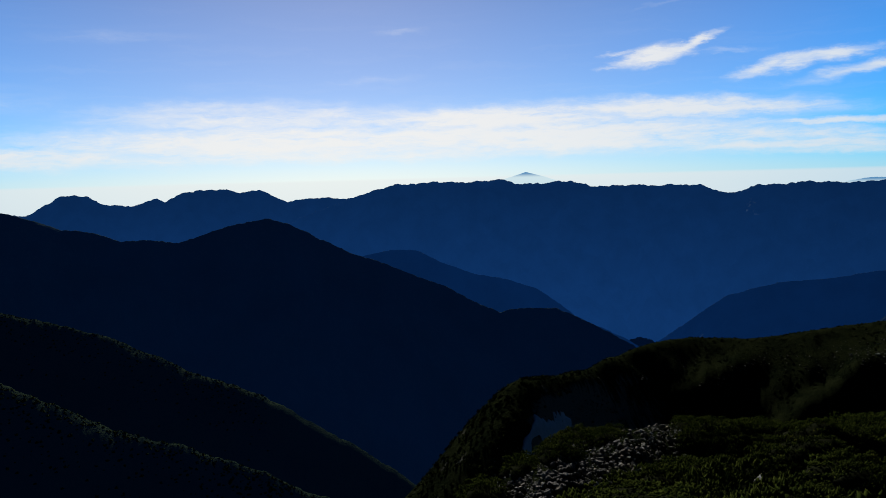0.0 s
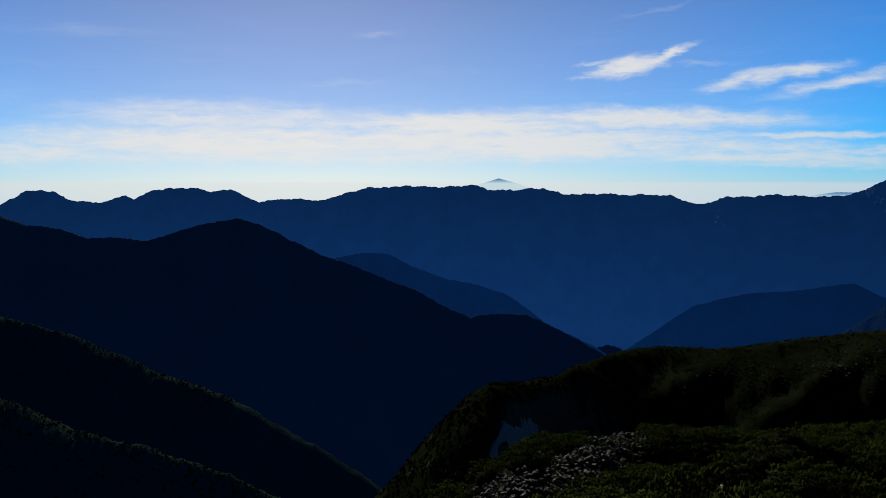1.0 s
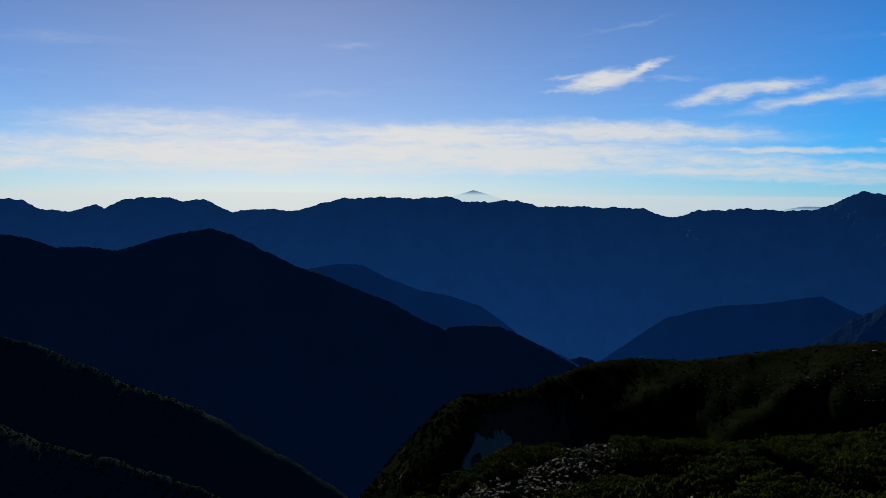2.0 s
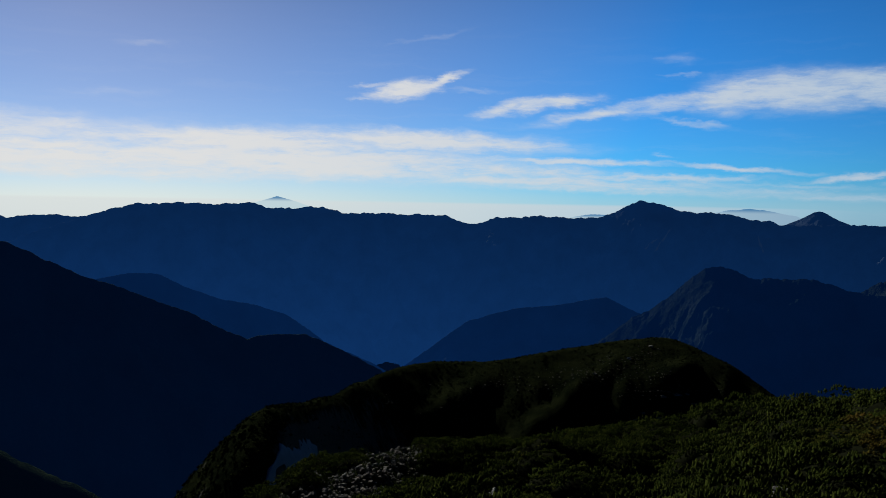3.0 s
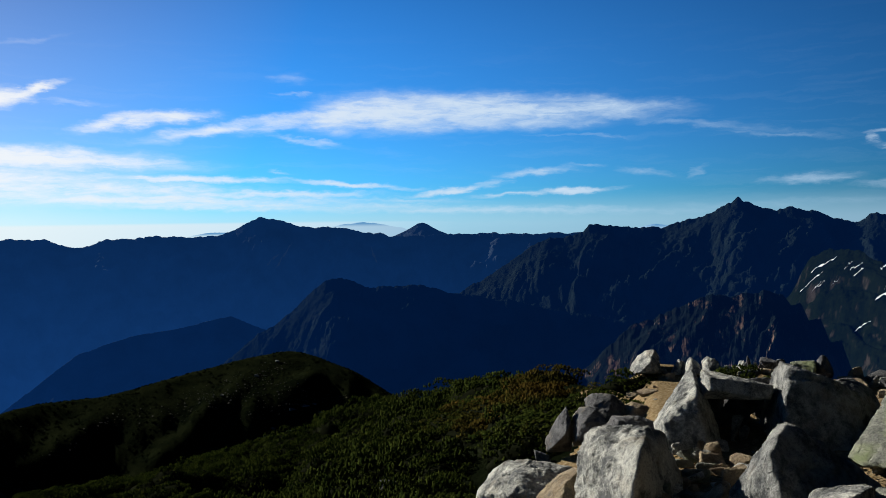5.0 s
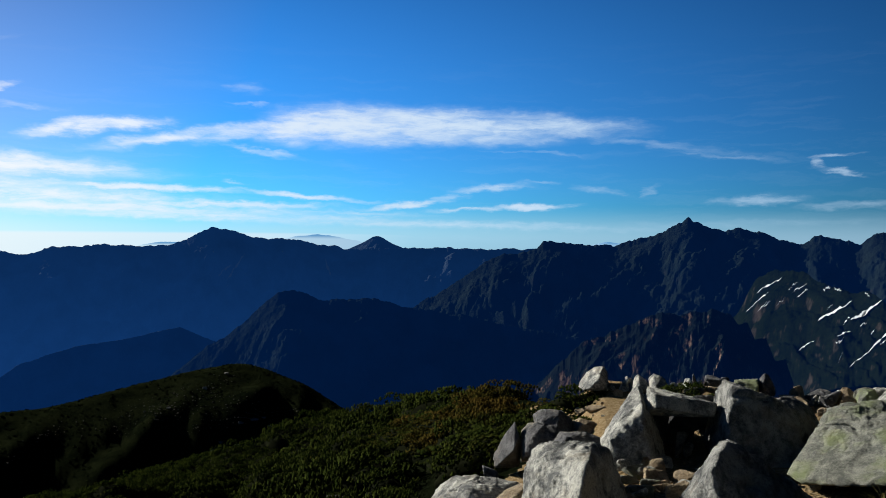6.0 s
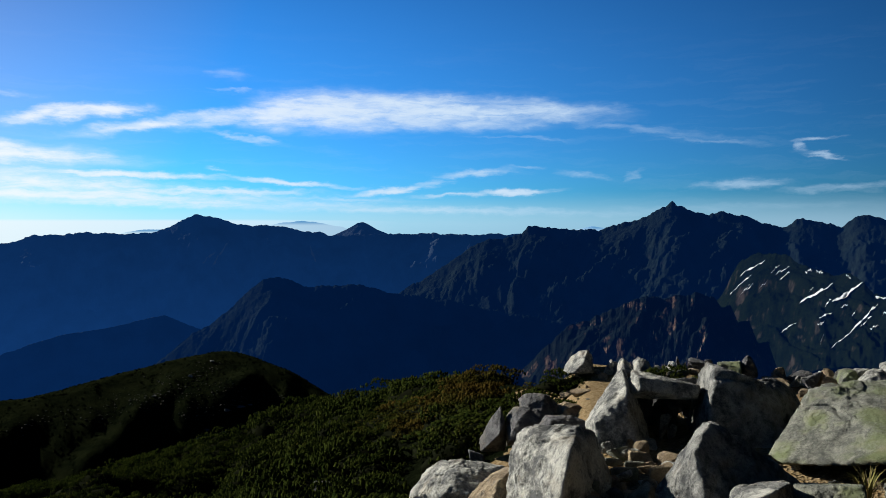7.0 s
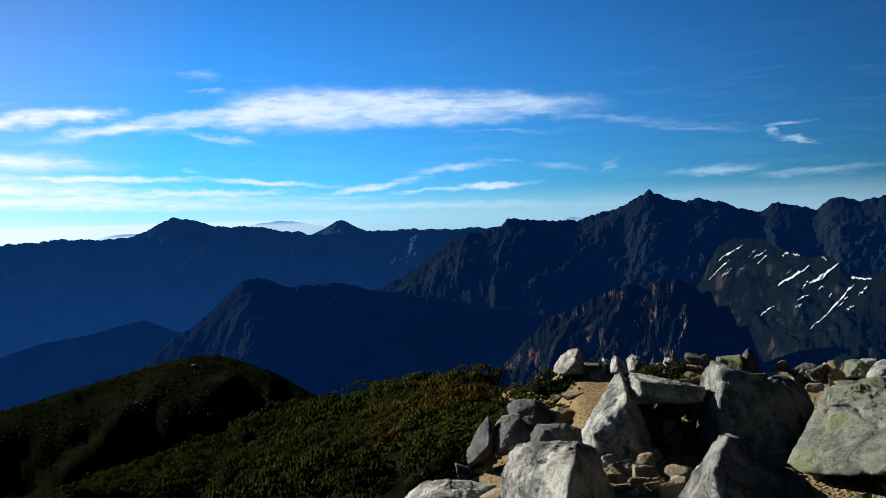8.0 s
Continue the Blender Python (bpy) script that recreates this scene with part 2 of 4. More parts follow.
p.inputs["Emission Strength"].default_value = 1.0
# Nearer slopes: a faint blue haze glow is painted in as emission.
M_wood = slopes("woods_haze_glow", (0.010, 0.016, 0.016), (0.024, 0.036, 0.030), 0.012, glow=(0.0002, 0.0020, 0.0085), deepen=1.3, bump=5.0)
M_spur = slopes("spur_grass_haze_glow", (0.003, 0.006, 0.004), (0.020, 0.030, 0.015), 0.03, glow=(0.0001, 0.0008, 0.0030), bump=5.0)
# Mid ridges: haze painted as dimmed base colours and a blue emission.
M_mid = slopes("mid_woods_haze_glow", (0.010, 0.017, 0.022), (0.020, 0.032, 0.036), 0.008, glow=(0.0008, 0.0078, 0.0345), deepen=1.3, bump=6.0)
M_crag = slopes("crags_haze_glow", (0.004, 0.008, 0.008), (0.010, 0.016, 0.014), 0.010, (0.017, 0.017, 0.018), 0.32, 0.35, glow=(0.0004, 0.0056, 0.0265), bump=9.0)
M_red = slopes("red_crags_haze_glow", (0.004, 0.008, 0.009), (0.009, 0.013, 0.012), 0.014, (0.15, 0.098, 0.072), 0.37, 0.5, glow=(0.0003, 0.0035, 0.0165), bump=8.0)
M_alp = slopes("alpine_meadow_haze_glow", (0.0015, 0.0035, 0.0022), (0.0050, 0.0085, 0.0042), 0.014, (0.030, 0.026, 0.022), 0.31, 0.4, glow=(0.0003, 0.0037, 0.0172), bump=8.0)
M_turf = slopes("turf_and_stones", (0.002, 0.0035, 0.0018), (0.010, 0.0125, 0.005), 0.22, (0.085, 0.083, 0.075), 0.34, 0.75, bump=0.8)

# ---- the ground: one sheet from the summit to the far valleys ----
# azimuth, crest of the near slope (distance, elevation), crest of the shoulder behind it (distance, elevation)
WEST_PLAN = [
    (-60, 3, -36, 60, -36), (-20, 4, -33, 60, -32), (-8, 6, -30, 70, -27), (-3, 14, -26, 80, -22.2), (0, 24, -22.6, 82, -18.6), (3, 31, -20.9, 84, -15.6), (5, 34, -19.9, 86, -14.0), (8, 36, -18.5, 100, -14.4), (10, 37, -17.8, 130, -13.6), (13, 38, -16.9, 165, -11.9), (16, 38, -16.3, 185, -11.15), (22, 38, -16.3, 190, -10.85), (27, 37, -15.8, 195, -9.7), (31, 36, -14.95, 200, -8.95),
]
EAST_PLAN = [
    (33.7, 35, -14.4, 200, -8.7), (37, 32, -13.2, 190, -10.1), (40, 29, -12.1, 180, -11.9), (44, 24, -11.35, 160, -14), (48, 20, -10.3, 150, -15), (52, 15, -9.3, 140, -16), (56, 11.5, -9.25, 130, -18), (62, 10.5, -9.65, 120, -20), (70, 10.2, -9.75, 120, -20), (80, 10, -9.4, 120, -21), (100, 8, -12, 100, -24), (180, 6, -16, 80, -28), (300, 3, -36, 60, -36),
]
PLAN = np.array(WEST_PLAN + EAST_PLAN)


def ground_height(az, r):
    """The ground's height at azimuths (degrees) and distances from the walker."""
    az = (np.asarray(az, float) + 60) % 360 - 60
    rp, ep, rh, eh = (sum(np.interp(az + o, PLAN[:, 0], PLAN[:, k]) for o in (-1.5, -0.75, 0, 0.75, 1.5)) / 5 for k in (1, 2, 3, 4))
    zp, zh = EYE + rp * np.tan(np.radians(ep)), EYE + rh * np.tan(np.radians(eh))
    zp = zp - (0.24 + 0.2 * smooth(30, 42, az)) * smooth(58.5, 55, az) * smooth(-8, 0, az)
    r1, r2 = rp * 0.35, np.maximum(rh * 0.6, rp * 1.3)
    dip = np.minimum(zp - 0.55 * (r2 - rp), zh - 0.44 * (rh - r2))
    last = np.maximum(zh - 0.62 * 900, -640)
    knots_r = [0 * rp, rp * 0.12, r1, rp, r2, rh * 0.92, rh, rh + 40, rh + 900, 0 * rp + 2500, 0 * rp + 6000]
    knots_z = [0 * zp, zp * 0.06, zp * 0.3, zp, dip, zh - 0.026 * rh, zh, zh - 16, last, 0 * zp - 640, 0 * zp - 640]
    z = np.zeros(np.broadcast(az, r).shape)
    for a, b, za, zb in zip(knots_r, knots_r[1:], knots_z, knots_z[1:]):
        t = np.clip((r - a) / np.maximum(b - a, 1e-6), 0, 1)
        z = np.where((r >= a), za + (zb - za) * t, z)
    x, y = r * np.sin(np.radians(az)), r * np.cos(np.radians(az))
    far = smooth(30, 120, r)
    z = z + 0.05 * rough(x / 0.9, y / 0.9, 4, 3) * smooth(0.5, 3, r) + 0.25 * rough(x / 6, y / 6, 4, 9) * smooth(8, 25, r)
    hollow = rough(r / 6.5 - az / 11, az / 9 + r / 40, 3, 41, 0.45)
    z = z + (0.16 + 2.9 * smooth(44, 31, az)) * (hollow - 0.75) * smooth(7, 16, r) * (1 - 0.95 * smooth(0.8, 0.97, r / rp)) * (1 - smooth(1.0, 1.2, r / rp)) * smooth(52, 44, az) * smooth(-6, 2, az)
    z = z + far * (1 - smooth(0.88, 1.0, r / rh) * 0.85) * (7.0 * rough((0.45 * x - 0.89 * y) / 26, (0.89 * x + 0.45 * y) / 100, 4, 21, 0.5, True) + 4.0 * rough((0.45 * x - 0.89 * y) / 8, (0.89 * x + 0.45 * y) / 34, 5, 27, 0.6, True) - 0.5)
    return z + smooth(300, 900, r) * 25 * rough(x / 160, y / 160, 5, 5, 0.5, True)


def smoothed(z, times):
    """Rounds the sheet's knots along the way out."""
    for _ in range(times):
        z[1:-1] = 0.25 * z[:-2] + 0.5 * z[1:-1] + 0.25 * z[2:]
    return z


AZ = np.concatenate([np.arange(-60, -30, 1.0), np.arange(-30, 86, 0.3), np.arange(86, 300, 3.0)])
RR = np.concatenate([[0.02], np.geomspace(0.6, 320, 380), np.geomspace(330, 4950, 60)])
GZ = smoothed(ground_height(AZ[None, :], RR[:, None]), 3)
gx, gy = RR[:, None] * np.sin(np.radians(AZ))[None], RR[:, None] * np.cos(np.radians(AZ))[None]
mid_r, mid_az = np.broadcast_arrays(RR[:-1, None], AZ[None, :])


def ground_at(az, r):
    """The built sheet's height at one place."""
    az = (az + 60) % 360 - 60
    i = min(max(int(np.searchsorted(RR, r)) - 1, 0), len(RR) - 2)
    j = min(max(int(np.searchsorted(AZ, az)) - 1, 0), len(AZ) - 2)
    u, v = (r - RR[i]) / (RR[i + 1] - RR[i]), (az - AZ[j]) / (AZ[j + 1] - AZ[j])
    return float((GZ[i, j] * (1 - v) + GZ[i, j + 1] * v) * (1 - u) + (GZ[i + 1, j] * (1 - v) + GZ[i + 1, j + 1] * v) * u)


def on_ground(az, r, lift=0.0):
    return Vector((r * math.sin(radians(az)), r * math.cos(radians(az)), ground_at(az, r) + lift))


edge = 46.2 + 2.5 * rough(mid_r * 0.6, mid_az * 0.05, 4, 31)
sandy = (mid_az > edge + 3.3 * np.maximum(mid_r - 6.0, 0) * (mid_r < 9.6) + 8.6 * (mid_r >= 9.6)) & (mid_r < 13) & (mid_az < 200)
M_sand, n, p = material("gravel_and_sand")
at = n.add("ShaderNodeTexCoord").outputs["Object"]
grit = n.add("ShaderNodeTexVoronoi", Vector=at, Scale=38.0)
col = n.mix(n.noise(at, 1.4, 6), rgb(0.11, 0.075, 0.033), rgb(0.19, 0.135, 0.066))
col = n.mix(n.remap(n.noise(at, 30, 6, 0.7), 0.45, 0.7), col, rgb(0.32, 0.25, 0.155))
n.put(p.inputs["Base Color"], n.mix(n.remap(grit.outputs["Distance"], 0.0, 0.35), n.mix(0.5, col, rgb(0.12, 0.09, 0.06)), col))
n.put(p.inputs["Normal"], n.add("ShaderNodeBump", Strength=0.9, Distance=0.02, Height=n.math("ADD", grit.outputs["Distance"], n.noise(at, 12, 8, 0.7))).outputs[0])
# Beyond 330 m the ground shares the woods' painted haze glow.
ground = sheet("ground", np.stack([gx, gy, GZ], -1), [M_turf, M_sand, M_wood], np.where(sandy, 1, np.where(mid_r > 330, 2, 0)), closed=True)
tagged(ground, "stony alpine summit ground falling away to wooded valleys", "ground", kind="structure")

# ---- the ranges ----


def massif(name, crest, label, mat, steep=0.62, back=0.7, spur=60.0, width=220.0, jag=0.05, base=-680.0, seed=0, columns=520, rows=80, toothed=1.0, lean=0.0, round_top=0.0):
    """A range of mountains. crest: azimuth, elevation and distance of its peaks and saddles, as seen from the summit."""
    crest = np.array(crest, float)
    a = np.linspace(crest[0, 0], crest[-1, 0], columns)
    e, d = np.interp(a, crest[:, 0], crest[:, 1]), np.interp(a, crest[:, 0], crest[:, 2])
    along = np.radians(a) * d.mean()
    e = e + jag * (rough(along / 45 * toothed, 0 * a + seed, 5, seed, 0.6) + 0.5 * rough(along / 14 * toothed, 0 * a, 3, seed + 4, 0.7) + 0.5 * rough(along / 60 * toothed, 0 * a + 3, 4, seed + 6, 0.6, True))
    top = EYE + d * np.tan(np.radians(e))

    def blunted(metres):
        """The crest's height with all that is shorter than so many metres worn away."""
        half = max(1, int(metres / (abs(along[-1] - along[0]) / columns)))
        kernel = np.hanning(2 * half + 3)[1:-1]
        return np.convolve(np.pad(top, len(kernel) // 2, "edge"), kernel / kernel.sum(), "valid")

    run = (top.max() - base) / steep * 1.15
    s = np.concatenate([-np.geomspace(1, run * 0.8, rows // 4)[::-1], [0.0], run * np.linspace(0.0, 1.0, rows + 1)[1:] ** 1.5])[:, None]
    front = np.maximum(s, 0)
    fall = np.where(s > 0, steep * front * (1.12 - 0.22 * np.minimum(front / run, 1)), -back * s)
    if round_top:
        fall = np.where(s > 0, fall - steep * round_top * (1 - np.exp(-front / round_top)), fall)
    u = (along + lean * front + 0.5 * front * rough(along / (width * 2.2), 0 * front, 2, seed + 9) + width * 0.45 * rough(along / width / 1.5, front / width / 1.5, 3, seed + 7)) / width
    v = (front + width * 0.4 * rough(along / width, front / width, 3, seed + 8)) / (width * 1.5)
    ribs = 0.75 * rough(u * 0.7, v * 0.7, 4, seed + 11, 0.55, True) + 0.36 * rough(u * 1.6 + 0.5 * v, v * 2.6, 7, seed + 15, 0.68, True)
    env = smooth(0, 170, front) + 0.16 * smooth(0, 10, front)
    near, wide = smooth(0, 45, front), smooth(60, 520, front)
    body = (top * (1 - near) + blunted(70) * near) * (1 - wide) + blunted(420) * wide
    body = np.minimum(body - fall, top - 0.2 * fall)
    z = np.maximum(body + spur * (ribs - 0.2) * env + spur * 0.3 * rough(along / 30, front / 30, 5, seed + 13, 0.62) * env, base)
    z[rows // 4] = top
    rad = d - s
    grid = np.stack([rad * np.sin(np.radians(a)), rad * np.cos(np.radians(a)), z], -1)
    ob = sheet(name, grid[::-1], [mat])

    def height(azimuth, radius):
        """The slope's height at one place."""
        j = int(np.clip(np.searchsorted(a, azimuth) - 1, 0, columns - 2))
        v = (azimuth - a[j]) / (a[j + 1] - a[j])
        return float(sum(k * np.interp(d[q] - radius, s[:, 0], z[:, q]) for k, q in ((1 - v, j), (v, j + 1))))

    tagged(ob, label, "mountain", kind="structure")
    return height


def at_distance(d, pairs):
    return [(a, e, d) for a, e in pairs]


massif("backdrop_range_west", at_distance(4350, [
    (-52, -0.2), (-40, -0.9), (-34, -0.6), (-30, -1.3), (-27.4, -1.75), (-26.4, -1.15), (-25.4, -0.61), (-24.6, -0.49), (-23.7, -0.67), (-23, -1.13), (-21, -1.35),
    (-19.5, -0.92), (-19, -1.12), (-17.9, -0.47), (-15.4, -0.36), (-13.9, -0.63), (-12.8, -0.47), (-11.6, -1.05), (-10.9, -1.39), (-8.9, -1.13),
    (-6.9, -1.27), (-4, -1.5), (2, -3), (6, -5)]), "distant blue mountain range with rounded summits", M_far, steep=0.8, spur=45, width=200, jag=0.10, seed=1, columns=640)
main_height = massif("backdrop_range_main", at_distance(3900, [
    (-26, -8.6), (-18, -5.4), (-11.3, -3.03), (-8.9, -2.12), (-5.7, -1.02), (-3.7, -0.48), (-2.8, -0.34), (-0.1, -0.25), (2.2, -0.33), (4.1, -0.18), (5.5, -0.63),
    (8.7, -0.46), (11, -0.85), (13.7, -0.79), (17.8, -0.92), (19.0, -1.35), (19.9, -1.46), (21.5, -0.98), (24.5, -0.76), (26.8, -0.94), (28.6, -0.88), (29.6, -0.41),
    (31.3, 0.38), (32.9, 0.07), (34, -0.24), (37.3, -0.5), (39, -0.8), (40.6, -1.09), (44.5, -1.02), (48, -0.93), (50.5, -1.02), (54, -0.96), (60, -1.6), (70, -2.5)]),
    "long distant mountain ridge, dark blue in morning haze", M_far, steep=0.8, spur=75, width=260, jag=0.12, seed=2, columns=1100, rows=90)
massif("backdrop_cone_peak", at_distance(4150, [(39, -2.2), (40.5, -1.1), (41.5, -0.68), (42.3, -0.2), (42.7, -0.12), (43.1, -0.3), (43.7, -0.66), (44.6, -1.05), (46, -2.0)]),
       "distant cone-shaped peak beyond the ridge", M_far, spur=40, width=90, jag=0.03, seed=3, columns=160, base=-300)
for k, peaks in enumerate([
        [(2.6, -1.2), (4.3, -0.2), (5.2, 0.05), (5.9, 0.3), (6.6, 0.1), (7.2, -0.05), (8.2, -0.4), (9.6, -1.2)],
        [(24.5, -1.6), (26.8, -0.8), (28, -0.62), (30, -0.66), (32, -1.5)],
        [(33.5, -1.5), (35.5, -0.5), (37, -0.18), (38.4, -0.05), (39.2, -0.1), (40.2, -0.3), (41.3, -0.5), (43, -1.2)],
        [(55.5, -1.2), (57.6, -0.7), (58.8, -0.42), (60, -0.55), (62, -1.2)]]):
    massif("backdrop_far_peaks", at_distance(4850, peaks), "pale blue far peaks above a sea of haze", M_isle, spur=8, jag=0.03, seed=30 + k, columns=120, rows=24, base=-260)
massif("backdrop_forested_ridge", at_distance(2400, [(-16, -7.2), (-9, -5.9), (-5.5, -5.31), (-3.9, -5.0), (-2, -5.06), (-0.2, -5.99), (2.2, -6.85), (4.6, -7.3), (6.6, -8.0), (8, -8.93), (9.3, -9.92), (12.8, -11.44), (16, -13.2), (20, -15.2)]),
       "wooded mountain ridge with blue haze painted as glow", M_mid, steep=0.75, spur=30, jag=0.06, toothed=2.0, seed=4, columns=300)
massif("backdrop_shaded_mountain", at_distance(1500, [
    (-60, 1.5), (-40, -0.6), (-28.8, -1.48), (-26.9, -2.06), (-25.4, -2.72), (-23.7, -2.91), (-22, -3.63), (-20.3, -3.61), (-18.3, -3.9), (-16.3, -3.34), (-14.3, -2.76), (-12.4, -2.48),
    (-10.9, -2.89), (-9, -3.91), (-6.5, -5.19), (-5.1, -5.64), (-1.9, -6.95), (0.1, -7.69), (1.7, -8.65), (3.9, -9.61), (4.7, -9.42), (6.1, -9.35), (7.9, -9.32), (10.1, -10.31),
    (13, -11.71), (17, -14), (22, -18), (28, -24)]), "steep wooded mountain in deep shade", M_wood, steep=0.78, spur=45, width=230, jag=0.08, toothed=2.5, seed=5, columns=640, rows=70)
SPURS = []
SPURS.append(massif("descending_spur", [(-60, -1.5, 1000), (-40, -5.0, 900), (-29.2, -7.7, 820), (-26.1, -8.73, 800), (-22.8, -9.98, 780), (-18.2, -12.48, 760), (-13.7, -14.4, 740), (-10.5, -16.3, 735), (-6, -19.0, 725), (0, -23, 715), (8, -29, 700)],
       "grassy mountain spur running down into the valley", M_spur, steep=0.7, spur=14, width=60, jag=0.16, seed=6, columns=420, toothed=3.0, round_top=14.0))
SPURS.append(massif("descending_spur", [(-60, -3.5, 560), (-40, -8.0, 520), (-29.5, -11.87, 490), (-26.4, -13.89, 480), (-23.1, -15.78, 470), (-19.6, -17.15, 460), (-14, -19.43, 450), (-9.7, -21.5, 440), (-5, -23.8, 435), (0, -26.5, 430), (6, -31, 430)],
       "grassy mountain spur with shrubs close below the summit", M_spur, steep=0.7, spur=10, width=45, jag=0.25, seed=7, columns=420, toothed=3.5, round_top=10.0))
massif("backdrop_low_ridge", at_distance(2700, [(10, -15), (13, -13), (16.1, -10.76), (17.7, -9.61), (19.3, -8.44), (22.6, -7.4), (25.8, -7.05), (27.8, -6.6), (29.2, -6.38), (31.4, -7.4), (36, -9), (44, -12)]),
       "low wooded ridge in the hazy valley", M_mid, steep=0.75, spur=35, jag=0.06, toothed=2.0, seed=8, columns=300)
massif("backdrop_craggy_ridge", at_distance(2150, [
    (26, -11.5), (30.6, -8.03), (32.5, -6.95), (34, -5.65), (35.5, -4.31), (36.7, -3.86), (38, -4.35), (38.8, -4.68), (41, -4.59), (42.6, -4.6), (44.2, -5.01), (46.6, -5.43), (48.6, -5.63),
    (50.2, -6.03), (52.2, -6.49), (55, -6.78), (57.5, -7.3), (62, -8.6), (70, -11)]), "craggy ridge with scree gullies, blue haze painted as glow", M_crag, steep=0.75, spur=52, width=130, lean=0.5, jag=0.14, seed=9, columns=860, rows=130)
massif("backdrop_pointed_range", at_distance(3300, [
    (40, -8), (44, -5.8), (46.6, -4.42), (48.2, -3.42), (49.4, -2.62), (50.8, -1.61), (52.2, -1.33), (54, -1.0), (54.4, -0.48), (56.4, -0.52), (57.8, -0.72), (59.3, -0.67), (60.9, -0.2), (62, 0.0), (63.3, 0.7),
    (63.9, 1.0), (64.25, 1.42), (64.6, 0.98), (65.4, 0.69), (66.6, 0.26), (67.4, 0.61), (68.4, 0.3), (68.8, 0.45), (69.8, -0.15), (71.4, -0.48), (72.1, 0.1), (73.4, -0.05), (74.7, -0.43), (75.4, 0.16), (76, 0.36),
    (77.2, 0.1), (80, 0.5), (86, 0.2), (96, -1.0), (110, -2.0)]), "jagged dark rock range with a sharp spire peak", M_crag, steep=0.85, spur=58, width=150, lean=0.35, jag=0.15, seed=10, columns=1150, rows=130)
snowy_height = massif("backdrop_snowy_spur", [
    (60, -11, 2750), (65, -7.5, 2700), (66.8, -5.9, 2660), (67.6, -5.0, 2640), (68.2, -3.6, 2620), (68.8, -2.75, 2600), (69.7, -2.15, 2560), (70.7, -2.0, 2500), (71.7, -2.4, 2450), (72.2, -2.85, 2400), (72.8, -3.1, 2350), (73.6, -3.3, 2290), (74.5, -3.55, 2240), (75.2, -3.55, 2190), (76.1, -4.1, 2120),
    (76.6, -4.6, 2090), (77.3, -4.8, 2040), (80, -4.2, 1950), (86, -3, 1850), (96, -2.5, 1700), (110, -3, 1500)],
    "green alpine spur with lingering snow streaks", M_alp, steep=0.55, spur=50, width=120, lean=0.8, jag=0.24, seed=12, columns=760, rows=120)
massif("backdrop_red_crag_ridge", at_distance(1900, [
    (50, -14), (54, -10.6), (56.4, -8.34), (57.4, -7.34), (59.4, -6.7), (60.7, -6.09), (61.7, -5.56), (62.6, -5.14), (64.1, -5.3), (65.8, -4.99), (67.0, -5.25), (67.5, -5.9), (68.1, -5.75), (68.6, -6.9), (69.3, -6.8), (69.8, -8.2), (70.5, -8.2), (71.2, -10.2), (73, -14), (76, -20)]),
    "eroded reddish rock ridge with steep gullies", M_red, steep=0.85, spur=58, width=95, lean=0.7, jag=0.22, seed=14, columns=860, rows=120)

# ---- granite ----


def granite(name, light, dark, lichen=None, share=0.5):
    m, n, p = material(name, 0.9, 0.12)
    at = n.add("ShaderNodeTexCoord").outputs["Object"]
    big, mid, fine = n.noise(at, 2.6, 7, 0.6), n.noise(at, 11.0, 9, 0.76), n.noise(at, 75.0, 4, 0.7)
    col = n.mix(n.remap(n.noise(at, 5.0, 11, 0.78), 0.42, 0.57), rgb(*dark), rgb(*light))
    col = n.mix(n.remap(fine, 0.50, 0.66), col, n.mix(0.45, col, rgb(0.05, 0.05, 0.05)))
    col = n.mix(n.remap(n.noise(at, 7.5, 10, 0.74), 0.54, 0.64, 0.0, 0.6), col, rgb(0.11, 0.113, 0.11))
    col = n.mix(n.remap(n.noise(at, 3.3, 5, 0.6), 0.55, 0.68, 0.0, 0.5), col, rgb(0.40, 0.33, 0.22))
    if lichen:
        col = n.mix(n.remap(big, share, share + 0.12, 0.0, 0.8), col, n.mix(fine, rgb(*lichen), rgb(*(0.55 * v for v in lichen))))
    n.put(p.inputs["Base Color"], col)
    crease = n.math("ABSOLUTE", n.math("SUBTRACT", n.noise(at, 2.6, 6, 0.66), 0.5))
    height = n.math("ADD", n.math("ADD", n.math("MULTIPLY", mid, 1.2), n.math("MULTIPLY", fine, 0.22)), n.math("MULTIPLY", n.math("MINIMUM", crease, 0.03), 4.0))
    n.put(p.inputs["Normal"], n.add("ShaderNodeBump", Strength=1.0, Distance=0.065, Height=height).outputs[0])
    return m


M_granite = granite("weathered_granite", (0.66, 0.655, 0.57), (0.14, 0.145, 0.138))
M_mossy = granite("lichened_granite", (0.36, 0.365, 0.30), (0.13, 0.137, 0.115), (0.22, 0.27, 0.11), 0.46)
M_ochre = granite("ochre_stone", (0.46, 0.37, 0.24), (0.22, 0.165, 0.10))
# Darker copy of the granite: shade of unlit fronts put into the colour.
M_shade_granite = granite("shade_toned_granite", (0.40, 0.40, 0.36), (0.085, 0.09, 0.088))
M_grey = granite("grey_stone", (0.20, 0.20, 0.195), (0.07, 0.07, 0.072))


